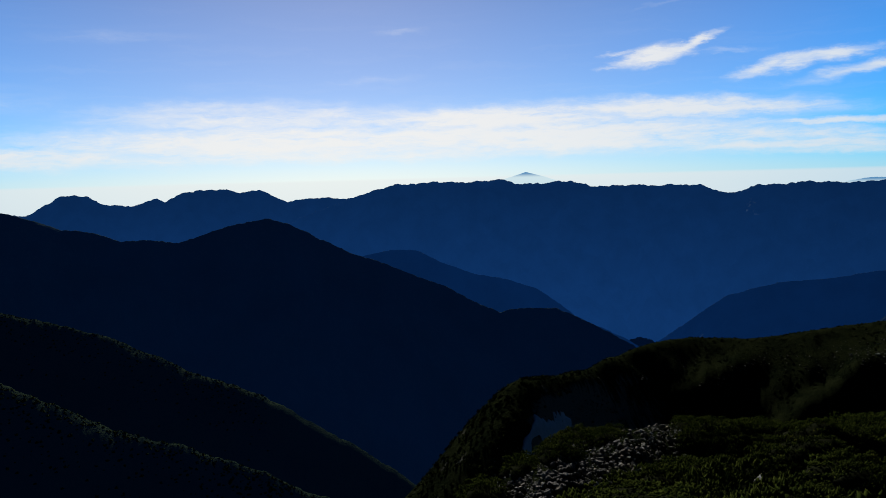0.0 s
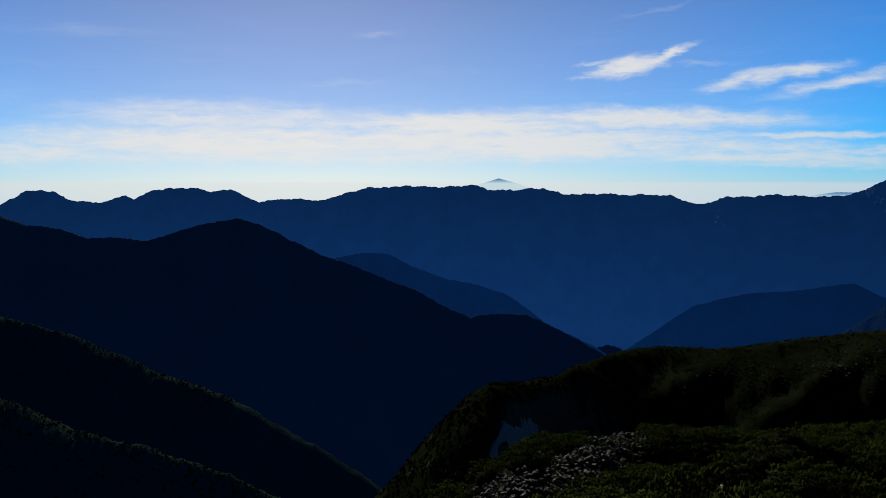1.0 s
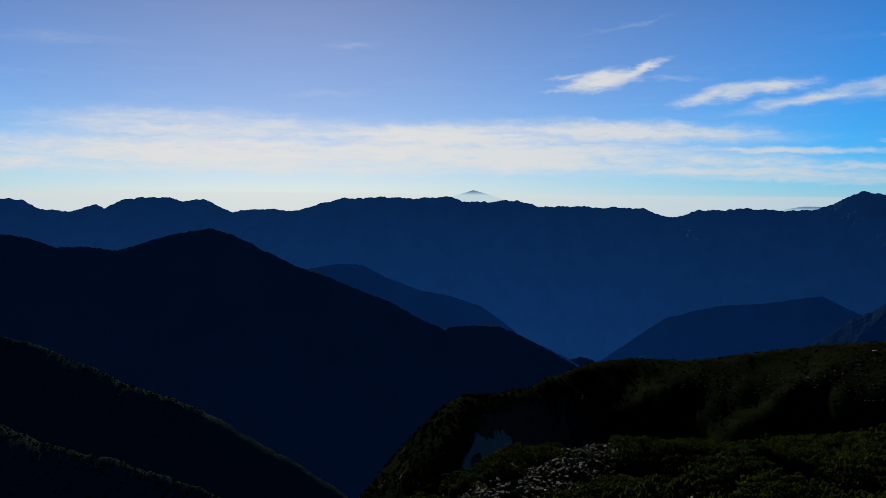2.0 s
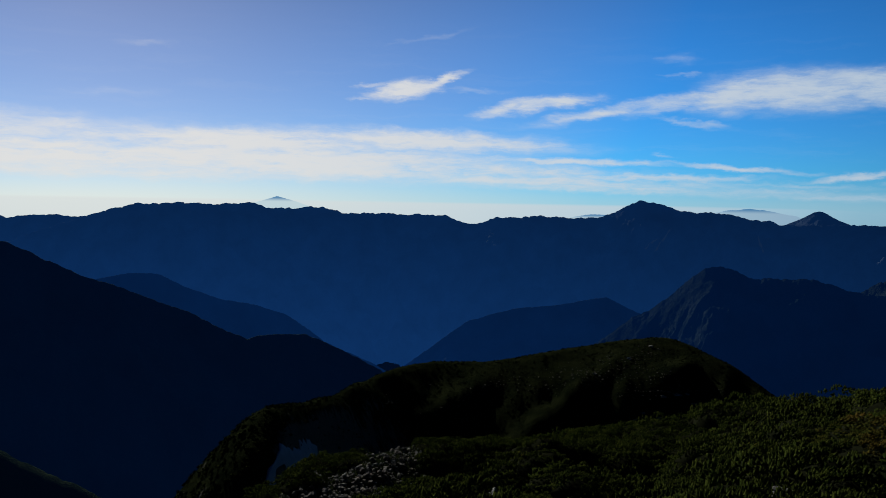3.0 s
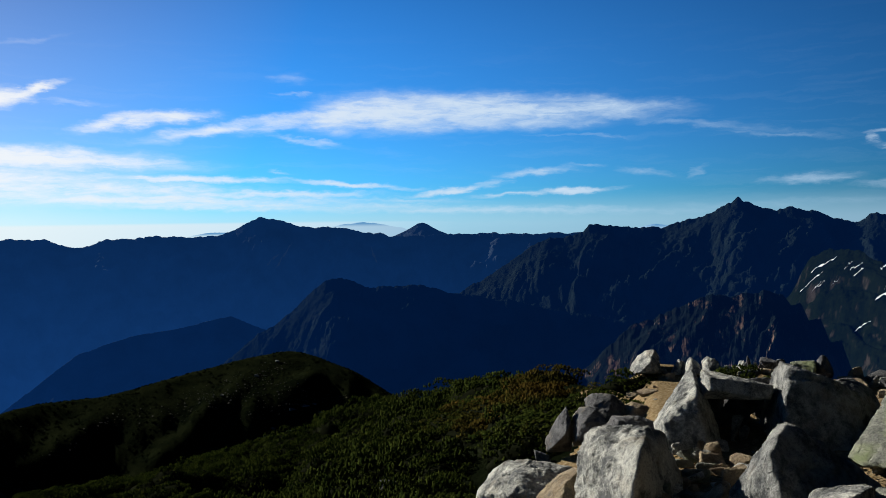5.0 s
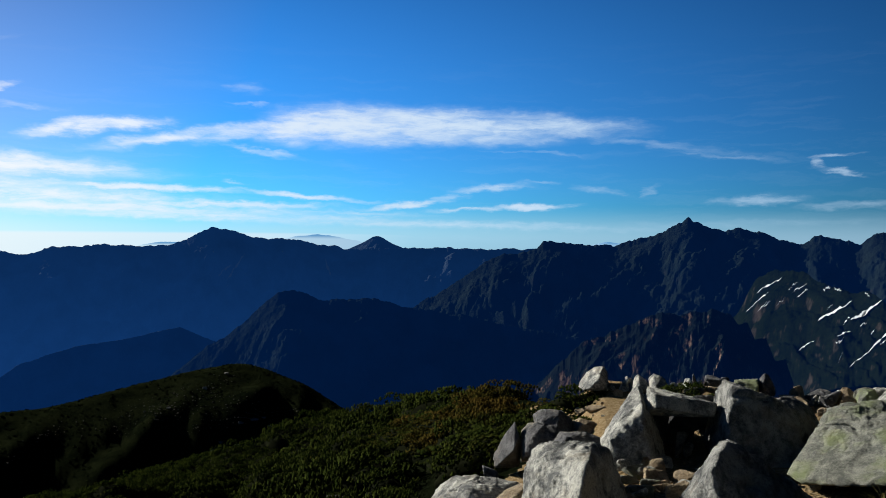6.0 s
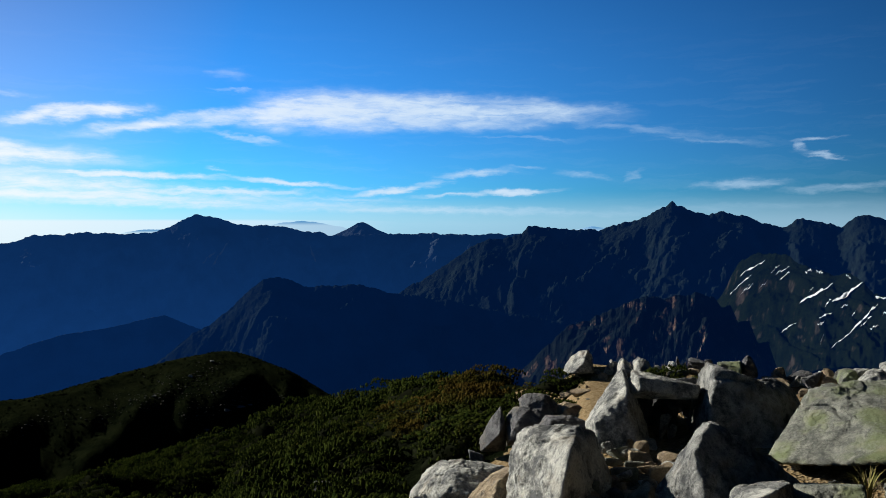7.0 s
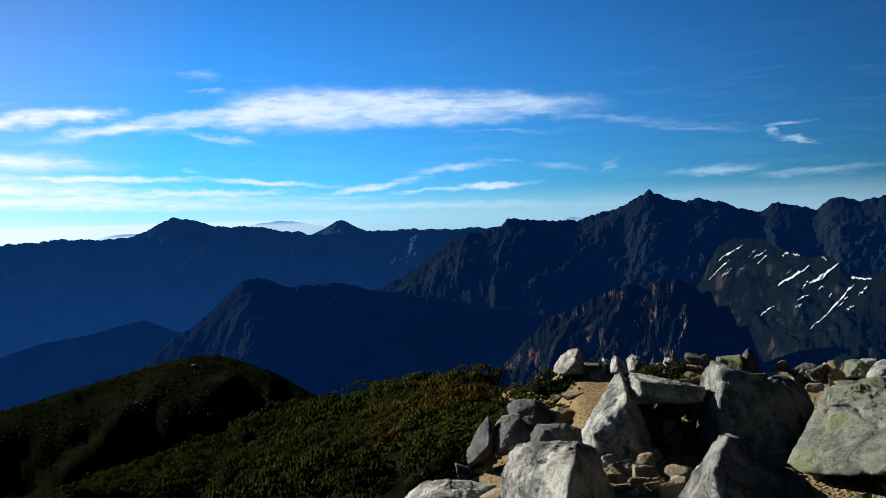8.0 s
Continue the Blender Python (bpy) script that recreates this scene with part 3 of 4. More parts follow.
def rock_mesh(name, corners, mat, detail=4, sharp=18.0, seed=0, amp=0.05):
    """A worn stone over the hull of a few corners, in metres: x to its right, y to its back, z up from its foot."""
    bm = bmesh.new()
    for c in corners:
        bm.verts.new(c)
    bmesh.ops.convex_hull(bm, input=bm.verts)
    bm.normal_update()
    mid = sum((Vector(c) for c in corners), Vector()) / len(corners)
    size = max((Vector(c) - mid).length for c in corners)
    planes = []
    for f in bm.faces:
        h = f.normal.dot(f.calc_center_median() - mid)
        planes.append((*(f.normal if h > 0 else -f.normal), max(abs(h), 0.02)))
    bm.free()
    rnd = random.Random(seed + 1000)
    low = 0.94 if detail > 4 else 0.80
    for k in range(12 if detail > 4 else 9):  # chipped corners and edges
        q = Vector((rnd.gauss(0, 1), rnd.gauss(0, 1), rnd.gauss(0, 1))).normalized()
        planes.append((*q, max(q.dot(Vector(c) - mid) for c in corners) * rnd.uniform(low, 0.99)))
    planes = np.array(planes)
    bm = bmesh.new()
    bmesh.ops.create_icosphere(bm, subdivisions=detail, radius=1.0)
    ways = np.array([v.co for v in bm.verts])
    ways /= np.linalg.norm(ways, axis=1)[:, None]
    reach = np.clip(ways @ planes[:, :3].T, 0, None) / planes[:, 3]
    most = reach.max(1)
    rad = 1 / (most * ((reach / most[:, None]) ** sharp).sum(1) ** (1 / sharp))
    for v, u, r in zip(bm.verts, ways, rad):
        q = Vector(u) * r
        k = q * (2.4 / size) + Vector((seed * 3.7, seed * 1.3, 0))
        bulge = 0.45 * noise.fractal(k, 0.75, 2.1, 3) + 0.75 * noise.fractal(k * 2.7, 0.6, 2.2, 5) + 0.2 * noise.fractal(k * 9.0, 0.4, 2.2, 4)
        ledge = 2.2 * noise.fractal(k * 0.6 + Vector((5, 2, 1)), 0.8, 2.0, 2) + 1.2 * k.z  # broken ledges and open joints
        bulge += 0.4 * (ledge - math.floor(ledge) - 0.5) * min(1, detail / 5) - 1.3 * math.exp(-abs(noise.noise(k * 0.55 + Vector((1, 7, 3))) + 0.12 * noise.noise(k * 2.5)) / 0.014)
        v.co = mid + q + Vector(u) * (amp * size * bulge)
    mesh = bpy.data.meshes.new(name)
    bm.to_mesh(mesh)
    bm.free()
    mesh.polygons.foreach_set("use_smooth", np.full(len(mesh.polygons), detail > 4))
    mesh.materials.append(mat)
    return mesh


def chunk(w, d, h, seed, flat=0.0):
    """Corners of an angular stone of that width, depth and height."""
    rnd = random.Random(seed)
    out = []
    for k in range(9):
        a, c = rnd.uniform(0, 2 * math.pi), rnd.uniform(-1, 1)
        q = Vector((math.cos(a) * math.sqrt(1 - c * c), math.sin(a) * math.sqrt(1 - c * c), c)).normalized()
        q = Vector([math.copysign(abs(v) ** 0.5, v) * rnd.uniform(0.75, 1.0) for v in q])
        q.z = max(-1, min(1 - flat * 0.3, q.z))
        out.append((q.x * w / 2, q.y * d / 2, (q.z + 1) * h / 2))
    return out


def set_stone(name, az, r, mesh, label, turn=0.0, sink=0.03, group="", category="boulder", lift=0.0):
    ob = new(name, mesh)
    place = on_ground(az, r)
    ob.matrix_world = Matrix.Translation((place.x, place.y, place.z - sink + lift)) @ pose(0, 0, 0, 0, 0, turn - az)
    return tagged(ob, label, category, group)


def boulder(az, r, mat, label, seed, corners):
    """A large worn stone over a few corners: x to its right, y to its back, z above the level of the walker's feet."""
    rock = new("boulder", rock_mesh("boulder", corners, mat, 6, 260.0, seed, 0.026))
    rock.matrix_world = Matrix.Translation(toward(az) * r) @ pose(0, 0, 0, 0, 0, -az)
    return tagged(rock, label, "boulder", "boulders on the summit")


# the large boulders of the summit
boulder(55.4, 5.65, M_granite, "large pale granite boulder with a sunlit face on gravel", 3,
        [(-.27, -.16, -.18), (-.25, -.06, .09), (-.22, -.00, .20), (-.16, .00, .24), (-.04, -.05, .28), (.10, -.10, .30), (.18, -.15, .31), (.13, -.55, .28), (.10, -.65, .18), (.05, -.69, -.00), (.27, -.05, .24), (.34, -.07, .12), (.39, -.11, -.05), (.43, -.16, -.32), (.06, -.70, -.23), (-.26, -.21, -.44), (-.12, .45, .11), (.28, .44, .11), (-.24, .45, -.58), (.47, .33, -.51)])
boulder(60.0, 6.9, M_granite, "wedge-shaped granite block leaning under a fallen slab", 5,
        [(.04, .10, .41), (-.01, .15, .36), (-.07, .21, .20), (-.14, .25, .06), (-.26, .10, -.05), (.07, -.30, .32), (.04, -.40, .22), (-.17, -.45, .09), (-.16, -.55, -.16), (.18, -.50, -.12), (.14, -.16, .19), (.25, -.11, -.09), (.09, .50, .26), (.25, .50, -.33), (-.24, .40, -.38)])
boulder(62.8, 7.11, M_granite, "long granite slab lying across two boulders", 21,
        [(-.23, -.06, .39), (-.28, -.21, .29), (-.24, -.31, .21), (-.16, -.46, .31), (-.18, -.39, .39), (.29, -.12, .30), (.26, -.22, .21), (-.24, .29, .30), (.32, .38, .19), (-.21, .18, .13), (.29, .28, .10)])
boulder(67.0, 7.29, M_shade_granite, "tall pointed granite block with a sharp lit edge", 7,
        [(-.17, -.05, .44), (-.23, .11, .33), (-.28, .21, .12), (-.37, .20, -.28), (-.11, -.34, .45), (-.13, -.54, .28), (-.14, -.64, -.13), (-.00, -.31, .43), (.16, -.24, .38), (.35, -.10, .26), (.41, -.35, -.03), (.36, -.40, -.28), (.05, .51, .26), (.40, .50, .10), (-.25, .60, .08), (-.31, .60, -.59), (.47, .50, -.48), (-.35, .10, -.50)])
boulder(69.9, 7.73, M_shade_granite, "granite block behind the pointed one, darkened as if shaded", 25,
        [(-.15, -.23, .28), (-.04, -.03, .27), (.13, .07, .17), (.20, -.03, .03), (.15, -.23, -.25), (-.07, -.43, -.22), (.02, -.38, .19), (-.10, .37, .13), (.17, .36, .05), (-.10, .37, -.48), (.23, .37, -.45)])
boulder(65.9, 5.44, M_shade_granite, "dark shaded pyramid of granite among the boulders", 9,
        [(-.03, -.19, .45), (-.08, -.14, .42), (-.13, -.19, .36), (-.19, -.04, .18), (-.37, -.00, -.09), (-.48, -.01, -.29), (-.12, -.46, .33), (-.08, -.56, .20), (-.04, -.66, -.03), (.10, -.14, .34), (.26, -.05, .23), (.47, .04, .06), (.51, -.07, -.19), (.21, -.49, -.07), (-.00, .46, .23), (.40, .45, .01), (-.29, .35, -.14), (-.39, .34, -.45), (.53, .43, -.37)])
boulder(74.4, 6.85, M_mossy, "broad tilted granite slab with green lichen and cracks", 11,
        [(-.57, -.57, -.01), (-.44, -.77, -.02), (-.18, -.85, .03), (.32, -1.06, .17), (-.33, .04, .34), (-.22, .10, .37), (-.04, .20, .39), (.44, .34, .47), (-.39, -.21, .22), (-.48, -.41, .09), (-.30, .65, .18), (.48, .83, .35), (-.47, .54, -.27), (.48, .64, -.18)])
boulder(68.1, 4.71, M_granite, "low angular granite block half buried in gravel", 13,
        [(-0.14, -0.08, 0.18), (-0.10, -0.03, 0.25), (0.00, -0.03, 0.27), (0.12, 0.02, 0.29), (0.16, -0.03, 0.30), (0.16, -0.13, 0.23), (0.07, -0.33, 0.34), (-0.03, -0.43, 0.31), (-0.13, -0.13, 0.05), (0.15, -0.23, 0.13), (-0.00, -0.43, 0.18), (-0.09, 0.37, 0.11), (0.17, 0.36, 0.16), (-0.10, 0.37, -0.06), (0.19, 0.37, -0.03)])
boulder(72.5, 5.08, M_mossy, "flat-topped granite slab lying on gravel", 15,
        [(-0.19, -0.10, 0.20), (-0.04, -0.25, 0.25), (0.13, -0.30, 0.29), (0.14, -0.35, 0.22), (-0.19, -0.25, 0.14), (-0.17, 0.30, 0.09), (0.16, 0.25, 0.14), (-0.17, 0.20, -0.12), (0.16, 0.19, -0.07), (-0.19, -0.25, 0.03), (0.15, -0.36, 0.12)])
boulder(50.2, 6.48, M_granite, "pale granite rock with a split face beside dwarf pines", 17,
        [(-.46, -.20, -.43), (-.35, -.04, -.32), (-.25, .02, -.25), (-.05, .02, -.22), (.05, -.08, -.23), (.26, -.09, -.24), (.27, -.29, -.39), (-.12, -.38, -.22), (-.18, -.48, -.33), (.05, -.52, -.31), (-.41, -.29, -.65), (.24, -.48, -.56), (-.22, .42, -.41), (.25, .42, -.42), (-.38, .31, -.70), (.30, .31, -.68)])
boulder(52.1, 6.01, M_ochre, "sloping tan granite rock beside the large boulder", 19,
        [(-.23, -.02, -.35), (-.07, .04, -.21), (.06, .09, -.16), (.10, -.00, -.14), (.10, -.21, -.25), (-.01, -.26, -.16), (-.06, -.41, -.30), (-.22, -.22, -.49), (.10, -.41, -.40), (.02, .39, -.27), (.10, .39, -.46), (-.19, .29, -.51)])
boulder(52.0, 7.9, M_grey, "upright grey splinter of rock beside the pines", 27,
        [(-.16, .00, -.46), (-.04, -.00, -.24), (.04, -.05, -.12), (.08, -.15, -.24), (.03, -.25, -.34), (-.09, -.20, -.47), (.10, .20, -.41), (-.15, .10, -.61), (.09, .10, -.60)])
boulder(53.9, 7.86, M_grey, "grey block of broken rock beside the pines", 29,
        [(-.17, .04, -.23), (-.12, .04, -.16), (-.03, -.01, -.12), (.05, -.11, -.12), (.15, -.26, -.23), (.06, -.36, -.33), (-.14, -.21, -.40), (-.07, -.31, -.19), (.01, .34, -.24), (.15, .24, -.51), (-.17, .24, -.58)])
boulder(54.9, 8.24, M_grey, "broken rock with one lit facet behind the boulders", 31,
        [(-.20, -.05, -.14), (-.14, -.04, -.09), (-.08, -.09, -.07), (-.11, -.29, -.15), (.00, -.44, -.25), (.07, -.14, -.06), (.17, -.14, -.15), (.18, -.29, -.29), (-.05, -.45, -.38), (-.14, .36, -.19), (.18, .36, -.30), (-.16, .26, -.57), (.20, .26, -.56)])
boulder(57.1, 8.29, M_ochre, "tan weathered block on the sandy path", 33,
        [(-.21, .00, -.30), (-.16, .01, -.21), (-.07, -.04, -.16), (.05, -.09, -.18), (.16, -.09, -.24), (.19, -.19, -.32), (-.07, -.29, -.18), (-.14, -.34, -.31), (.12, -.34, -.35), (-.07, .31, -.26), (.16, .31, -.34), (-.21, .21, -.50), (.19, .21, -.49)])
boulder(56.6, 7.47, M_grey, "low grey rock behind the large boulder", 35,
        [(-.23, -.07, -.18), (-.17, -.02, -.11), (-.07, -.07, -.11), (.05, -.08, -.09), (.17, -.12, -.12), (.18, -.27, -.20), (-.12, -.28, -.09), (-.19, -.33, -.23), (.09, -.37, -.23), (-.15, .33, -.22), (.16, .33, -.25), (-.22, .22, -.40), (.18, .23, -.39)])
boulder(57.6, 10.08, M_granite, "round pale boulder on the rim of the summit", 37,
        [(-.18, -.09, -.17), (-.13, -.08, -.08), (-.07, -.08, -.01), (.01, -.08, .05), (.11, -.08, .07), (.16, -.08, .00), (.17, -.18, -.14), (.06, -.48, -.00), (-.06, -.49, -.13), (.14, -.48, -.14), (-.15, -.28, -.19), (-.09, .42, -.13), (.16, .42, -.10), (-.16, .42, -.32), (.18, .42, -.31)])
boulder(60.8, 9.8, M_granite, "small pointed stone on the rim of the summit", 39,
        [(-0.11, 0.00, -0.11), (-0.09, -0.00, -0.02), (-0.05, -0.00, 0.03), (0.02, -0.05, -0.02), (0.09, -0.10, -0.09), (-0.03, -0.30, -0.07), (0.02, 0.30, -0.10), (-0.08, 0.30, -0.24), (0.09, 0.30, -0.23), (-0.10, -0.30, -0.12), (0.08, -0.30, -0.11)])
boulder(61.8, 9.8, M_granite, "small pale stone on the rim of the summit", 41,
        [(-0.11, -0.00, -0.11), (-0.10, 0.00, 0.00), (-0.06, -0.00, 0.04), (0.04, -0.05, 0.02), (0.11, -0.10, -0.07), (-0.03, -0.35, -0.05), (0.02, 0.30, -0.04), (-0.10, 0.30, -0.23), (0.12, 0.30, -0.22), (-0.10, -0.30, -0.12), (0.09, -0.30, -0.11)])
boulder(67.3, 9.6, M_mossy, "flat grey slab on the rim of the summit", 43,
        [(-.13, -.20, .02), (-.13, -.20, .08), (.10, -.20, .10), (.11, -.30, .06), (-.12, .20, .02), (.11, .20, .05), (-.13, -.20, -.08), (.11, -.30, -.04), (-.14, .20, -.15), (.12, .20, -.13)])
boulder(68.5, 9.73, M_grey, "pointed dark rock on the rim of the summit", 45,
        [(-.12, -.03, -.01), (-.06, -.03, .10), (-.02, -.03, .13), (.02, -.03, .11), (.08, -.13, -.01), (-.04, -.28, .07), (-.08, -.34, -.06), (.06, -.33, -.05), (-.01, .38, .05), (-.09, .27, -.17), (.09, .27, -.16)])
boulder(74.2, 9.55, M_mossy, "lichened grey stone on the rim of the summit", 47,
        [(-.12, -.05, -.03), (-.10, -.05, .06), (-.04, -.05, .09), (.05, -.05, .08), (.10, -.15, .00), (-.01, -.30, .09), (-.09, -.35, -.03), (.09, -.36, -.02), (-.01, .35, .02), (-.09, .35, -.16), (.10, .35, -.15)])
boulder(76.4, 9.55, M_granite, "pale upright block at the edge of the rim", 49,
        [(-.09, -.05, .08), (-.09, -.05, .16), (-.02, -.05, .19), (.13, -.05, .17), (.12, -.16, -.01), (-.01, -.35, .15), (-.08, -.35, .01), (.07, -.35, .01), (-.07, .35, .09), (.12, .35, .09), (-.08, .25, -.12), (.13, .24, -.10)])
boulder(75.5, 9.1, M_granite, "weathered pale block lying on the rim", 51,
        [(-.15, -.11, .05), (-.08, -.05, .13), (-.01, .00, .17), (.07, .00, .17), (.14, -.10, .10), (-.04, -.35, .12), (-.13, -.40, .03), (.12, -.40, .05), (-.02, .40, .09), (.10, .40, .07), (-.12, .40, -.12), (.14, .40, -.09)])
# smaller stones set among them: azimuth, distance, width, height, kind
RIM_STONES = [
    (46.4, 6.7, .15, .19, 0), (65.4, 9.5, .28, .2, 2), (69.7, 9.3, .4, .18, 2), (70.4, 9.7, .18, .22, 2), (71.4, 9.7, .3, .2, 3), (72.3, 9.6, .34, .2, 3), (72.9, 9.4, .22, .22, 2),
    (74.0, 9.6, .26, .25, 1), (71.9, 9.0, .2, .14, 2), (73.4, 9.0, .24, .14, 2), (59.3, 9.6, .16, .12, 2), (56.9, 9.5, .2, .1, 2), (59.7, 6.25, .22, .17, 1), (61.3, 6.05, .26, .13, 2),
    (63.2, 6.1, .19, .17, 2), (60.0, 5.75, .2, .13, 0),
]
# Dark stones added under the slab stand in for the shade of its hollow.
GAP_STONES = [
    (61.7, 5.55, .16, .13, 2), (63.4, 7.35, .12, .22, 3), (62.8, 7.15, .12, .1, 2), (57.9, 5.35, .17, .2, 1), (61.2, 5.25, .26, .17, 2), (57.7, 8.9, .24, .12, 2), (61.2, 7.2, .3, .38, 3),
    (62.3, 7.5, .55, .42, 3), (63.7, 7.6, .4, .42, 3), (63.2, 7.0, .14, .24, 0), (61.9, 6.6, .16, .12, 0), (65.2, 7.7, .4, .4, 3), (60.6, 6.4, .14, .16, 2), (58.9, 5.9, .12, .1, 2),
    (60.4, 5.4, .12, .09, 2), (75.4, 6.0, .2, .14, 2), (76.5, 5.7, .3, .2, 1),
]
STONES = RIM_STONES + GAP_STONES
STONES += [(59.65, 6.12, 0.16, 0.09, 1), (60.64, 6.25, 0.19, 0.12, 0), (61.52, 6.05, 0.21, 0.16, 2), (62.57, 5.67, 0.17, 0.16, 2), (60.33, 5.8, 0.21, 0.13, 1), (58.75, 5.58, 0.16, 0.15, 1), (57.54, 5.25, 0.22, 0.17, 2), (60.81, 5.35, 0.29, 0.1, 2), (62.07, 6.75, 0.12, 0.08, 0), (63.49, 7.03, 0.09, 0.17, 0), (59.42, 6.39, 0.15, 0.09, 0), (61.24, 6.44, 0.11, 0.08, 2), (61.97, 5.98, 0.1, 0.06, 2), (62.9, 6.27, 0.12, 0.08, 2), (59.94, 5.52, 0.11, 0.07, 0), (61.92, 5.58, 0.11, 0.08, 2)]
pile = random.Random(23)
for k in range(17):  # the pile between the large boulders
    STONES.append((pile.uniform(58.4, 64.0), pile.uniform(5.0, 6.4), pile.uniform(0.11, 0.22), pile.uniform(0.09, 0.17), (2, 0, 2, 1, 0)[k % 5]))
for k in range(6):  # the broken blocks behind
    STONES.append((pile.uniform(50.5, 57.0), pile.uniform(7.2, 8.2), pile.uniform(0.12, 0.24), pile.uniform(0.12, 0.2), (3, 0, 3)[k % 3]))
for k in range(26):  # the far rim
    STONES.append((pile.uniform(57.5, 80.0), pile.uniform(9.4, 10.1), pile.uniform(0.1, 0.3), pile.uniform(0.12, 0.26), (0, 3, 2, 0)[k % 4]))
KINDS = [(M_granite, "angular pale granite stone on the gravel"), (M_mossy, "lichen-stained granite stone on the gravel"), (M_ochre, "sunlit tan stone on sandy gravel"), (M_grey, "dark grey upright stone between boulders")]
for k, (az, r, wide, high, kind) in enumerate(STONES):
    mat, label = KINDS[kind]
    set_stone("stone", az, r, rock_mesh("stone", chunk(wide * 1.1, wide * random.Random(k).uniform(0.8, 1.1), high * 1.15, 50 + k), mat, 4, 150.0, k, 0.03), label, sink=0.05, group="stones on the summit", category="stone")
# grey rocks that stand out of the dwarf pines and on the shoulder
OUTCROPS = [(40.1, 9.0, .26, .5, 3), (39.4, 9.1, .2, .42, 3), (35.5, 9.4, .32, .45, 0), (34.7, 9.9, .2, .35, 3), (27.3, 19.9, .5, .6, 0), (21.2, 24.3, .9, .75, 0), (26.0, 18.5, .4, .55, 0), (17.5, 31, .9, .7, 3), (16.4, 30, 1.0, 1.0, 3), (38.2, 12.5, .3, .45, 3)]
for k, (az, r, wide, high, kind) in enumerate(OUTCROPS):
    set_stone("outcrop_rock", az, r, rock_mesh("outcrop_rock", chunk(wide, wide * 0.9, high, 90 + k), M_grey, 4, 110.0, k, 0.05), "weathered grey rock standing out of dwarf pines", sink=0.2, group="rocks in the pine scrub", category="rock")

def meet(az, e, start=4.0):
    """The distance at which the ground comes up to an elevation."""
    r = start
    while r < 400 and ground_at(az, r) < EYE + r * math.tan(radians(e)):
        r *= 1.006
    return r


for k, (az, e, wide, high) in enumerate([(34.2, -12.9, 2.6, 0.9), (35.3, -13.3, 2.2, 0.7), (33.3, -13.0, 1.8, 0.8), (34.8, -12.7, 1.5, 0.6), (31.9, -14.2, 1.8, 0.7), (33.0, -14.4, 1.6, 0.6), (31.4, -14.7, 1.3, 0.5), (30.8, -10.7, 1.6, 0.8), (32.3, -9.7, 1.4, 0.7), (28.5, -11.8, 1.2, 0.6)]):
    r = meet(az, e)
    if r < 390:
        set_stone("outcrop_rock", az, r, rock_mesh("outcrop_rock", chunk(wide, wide * 0.8, high, 120 + k), M_grey, 4, 110.0, 30 + k, 0.03), "grey bedrock showing through the turf of the shoulder", sink=0.25, group="bedrock on the shoulder", category="rock")

# ---- loose stones ----
PEBBLES = [rock_mesh("rubble_stone", chunk(1.0, 0.85, 0.62, 200 + k), (M_granite, M_ochre, M_granite, M_ochre, M_grey, M_granite)[k], 3 if k < 3 else 2, 20.0, k, 0.06) for k in range(6)]
rnd = random.Random(5)
count = 0
while count < 295:
    az, r = rnd.uniform(47, 84), rnd.uniform(4.3, 10.3)
    if az < 47.0 + 2.6 * max(r - 6.2, 0) or rnd.random() > (0.9 if 56 < az < 66 and r < 7 else 0.5 if r > 8.6 else 0.4):
        continue
    size = rnd.choice((0.04, 0.05, 0.06, 0.08, 0.1, 0.13)) * rnd.uniform(0.8, 1.25)
    place = on_ground(az, r)
    ob = new("rubble_stone", PEBBLES[rnd.randrange(6)])
    ob.matrix_world = Matrix.Translation((place.x, place.y, place.z - 0.1 * size)) @ pose(0, 0, 0, rnd.uniform(-15, 15), rnd.uniform(-15, 15), rnd.uniform(0, 360)) @ Matrix.Scale(size, 4)
    tagged(ob, "small angular stone lying on sandy gravel", "stone", "rubble stones")
    count += 1


def joined(name, pieces, materials, label, category, kind="stuff", soft=False):
    """One mesh out of many triangles: (places, corners, material slot) each."""
    verts = np.concatenate([p[0] for p in pieces])
    starts = np.cumsum([0] + [len(p[0]) for p in pieces[:-1]])
    tris = np.concatenate([p[1] + k for p, k in zip(pieces, starts)])
    slot = np.concatenate([np.full(len(p[1]), p[2]) if np.isscalar(p[2]) else p[2] for p in pieces])
    mesh = bpy.data.meshes.new(name)
    mesh.vertices.add(len(verts))
    mesh.vertices.foreach_set("co", verts.reshape(-1).astype(np.float32))
    mesh.loops.add(tris.size)
    mesh.loops.foreach_set("vertex_index", tris.reshape(-1).astype(np.int32))
    mesh.polygons.add(len(tris))
    mesh.polygons.foreach_set("loop_start", np.arange(0, tris.size, 3, dtype=np.int32))
    for m in materials:
        mesh.materials.append(m)
    mesh.polygons.foreach_set("material_index", slot.astype(np.int32))
    mesh.polygons.foreach_set("use_smooth", np.full(len(tris), soft))
    mesh.update()
    ob = new(name, mesh)
    return tagged(ob, label, category, kind=kind) if label else ob


def triangles(mesh):
    mesh.calc_loop_triangles()
    v = np.empty(len(mesh.vertices) * 3, np.float32)
    mesh.vertices.foreach_get("co", v)
    t = np.empty(len(mesh.loop_triangles) * 3, np.int32)
    mesh.loop_triangles.foreach_get("vertices", t)
    return v.reshape(-1, 3), t.reshape(-1, 3)


def turned(v, m):
    m = np.array(m)
    return v @ m[:3, :3].T + m[:3, 3]


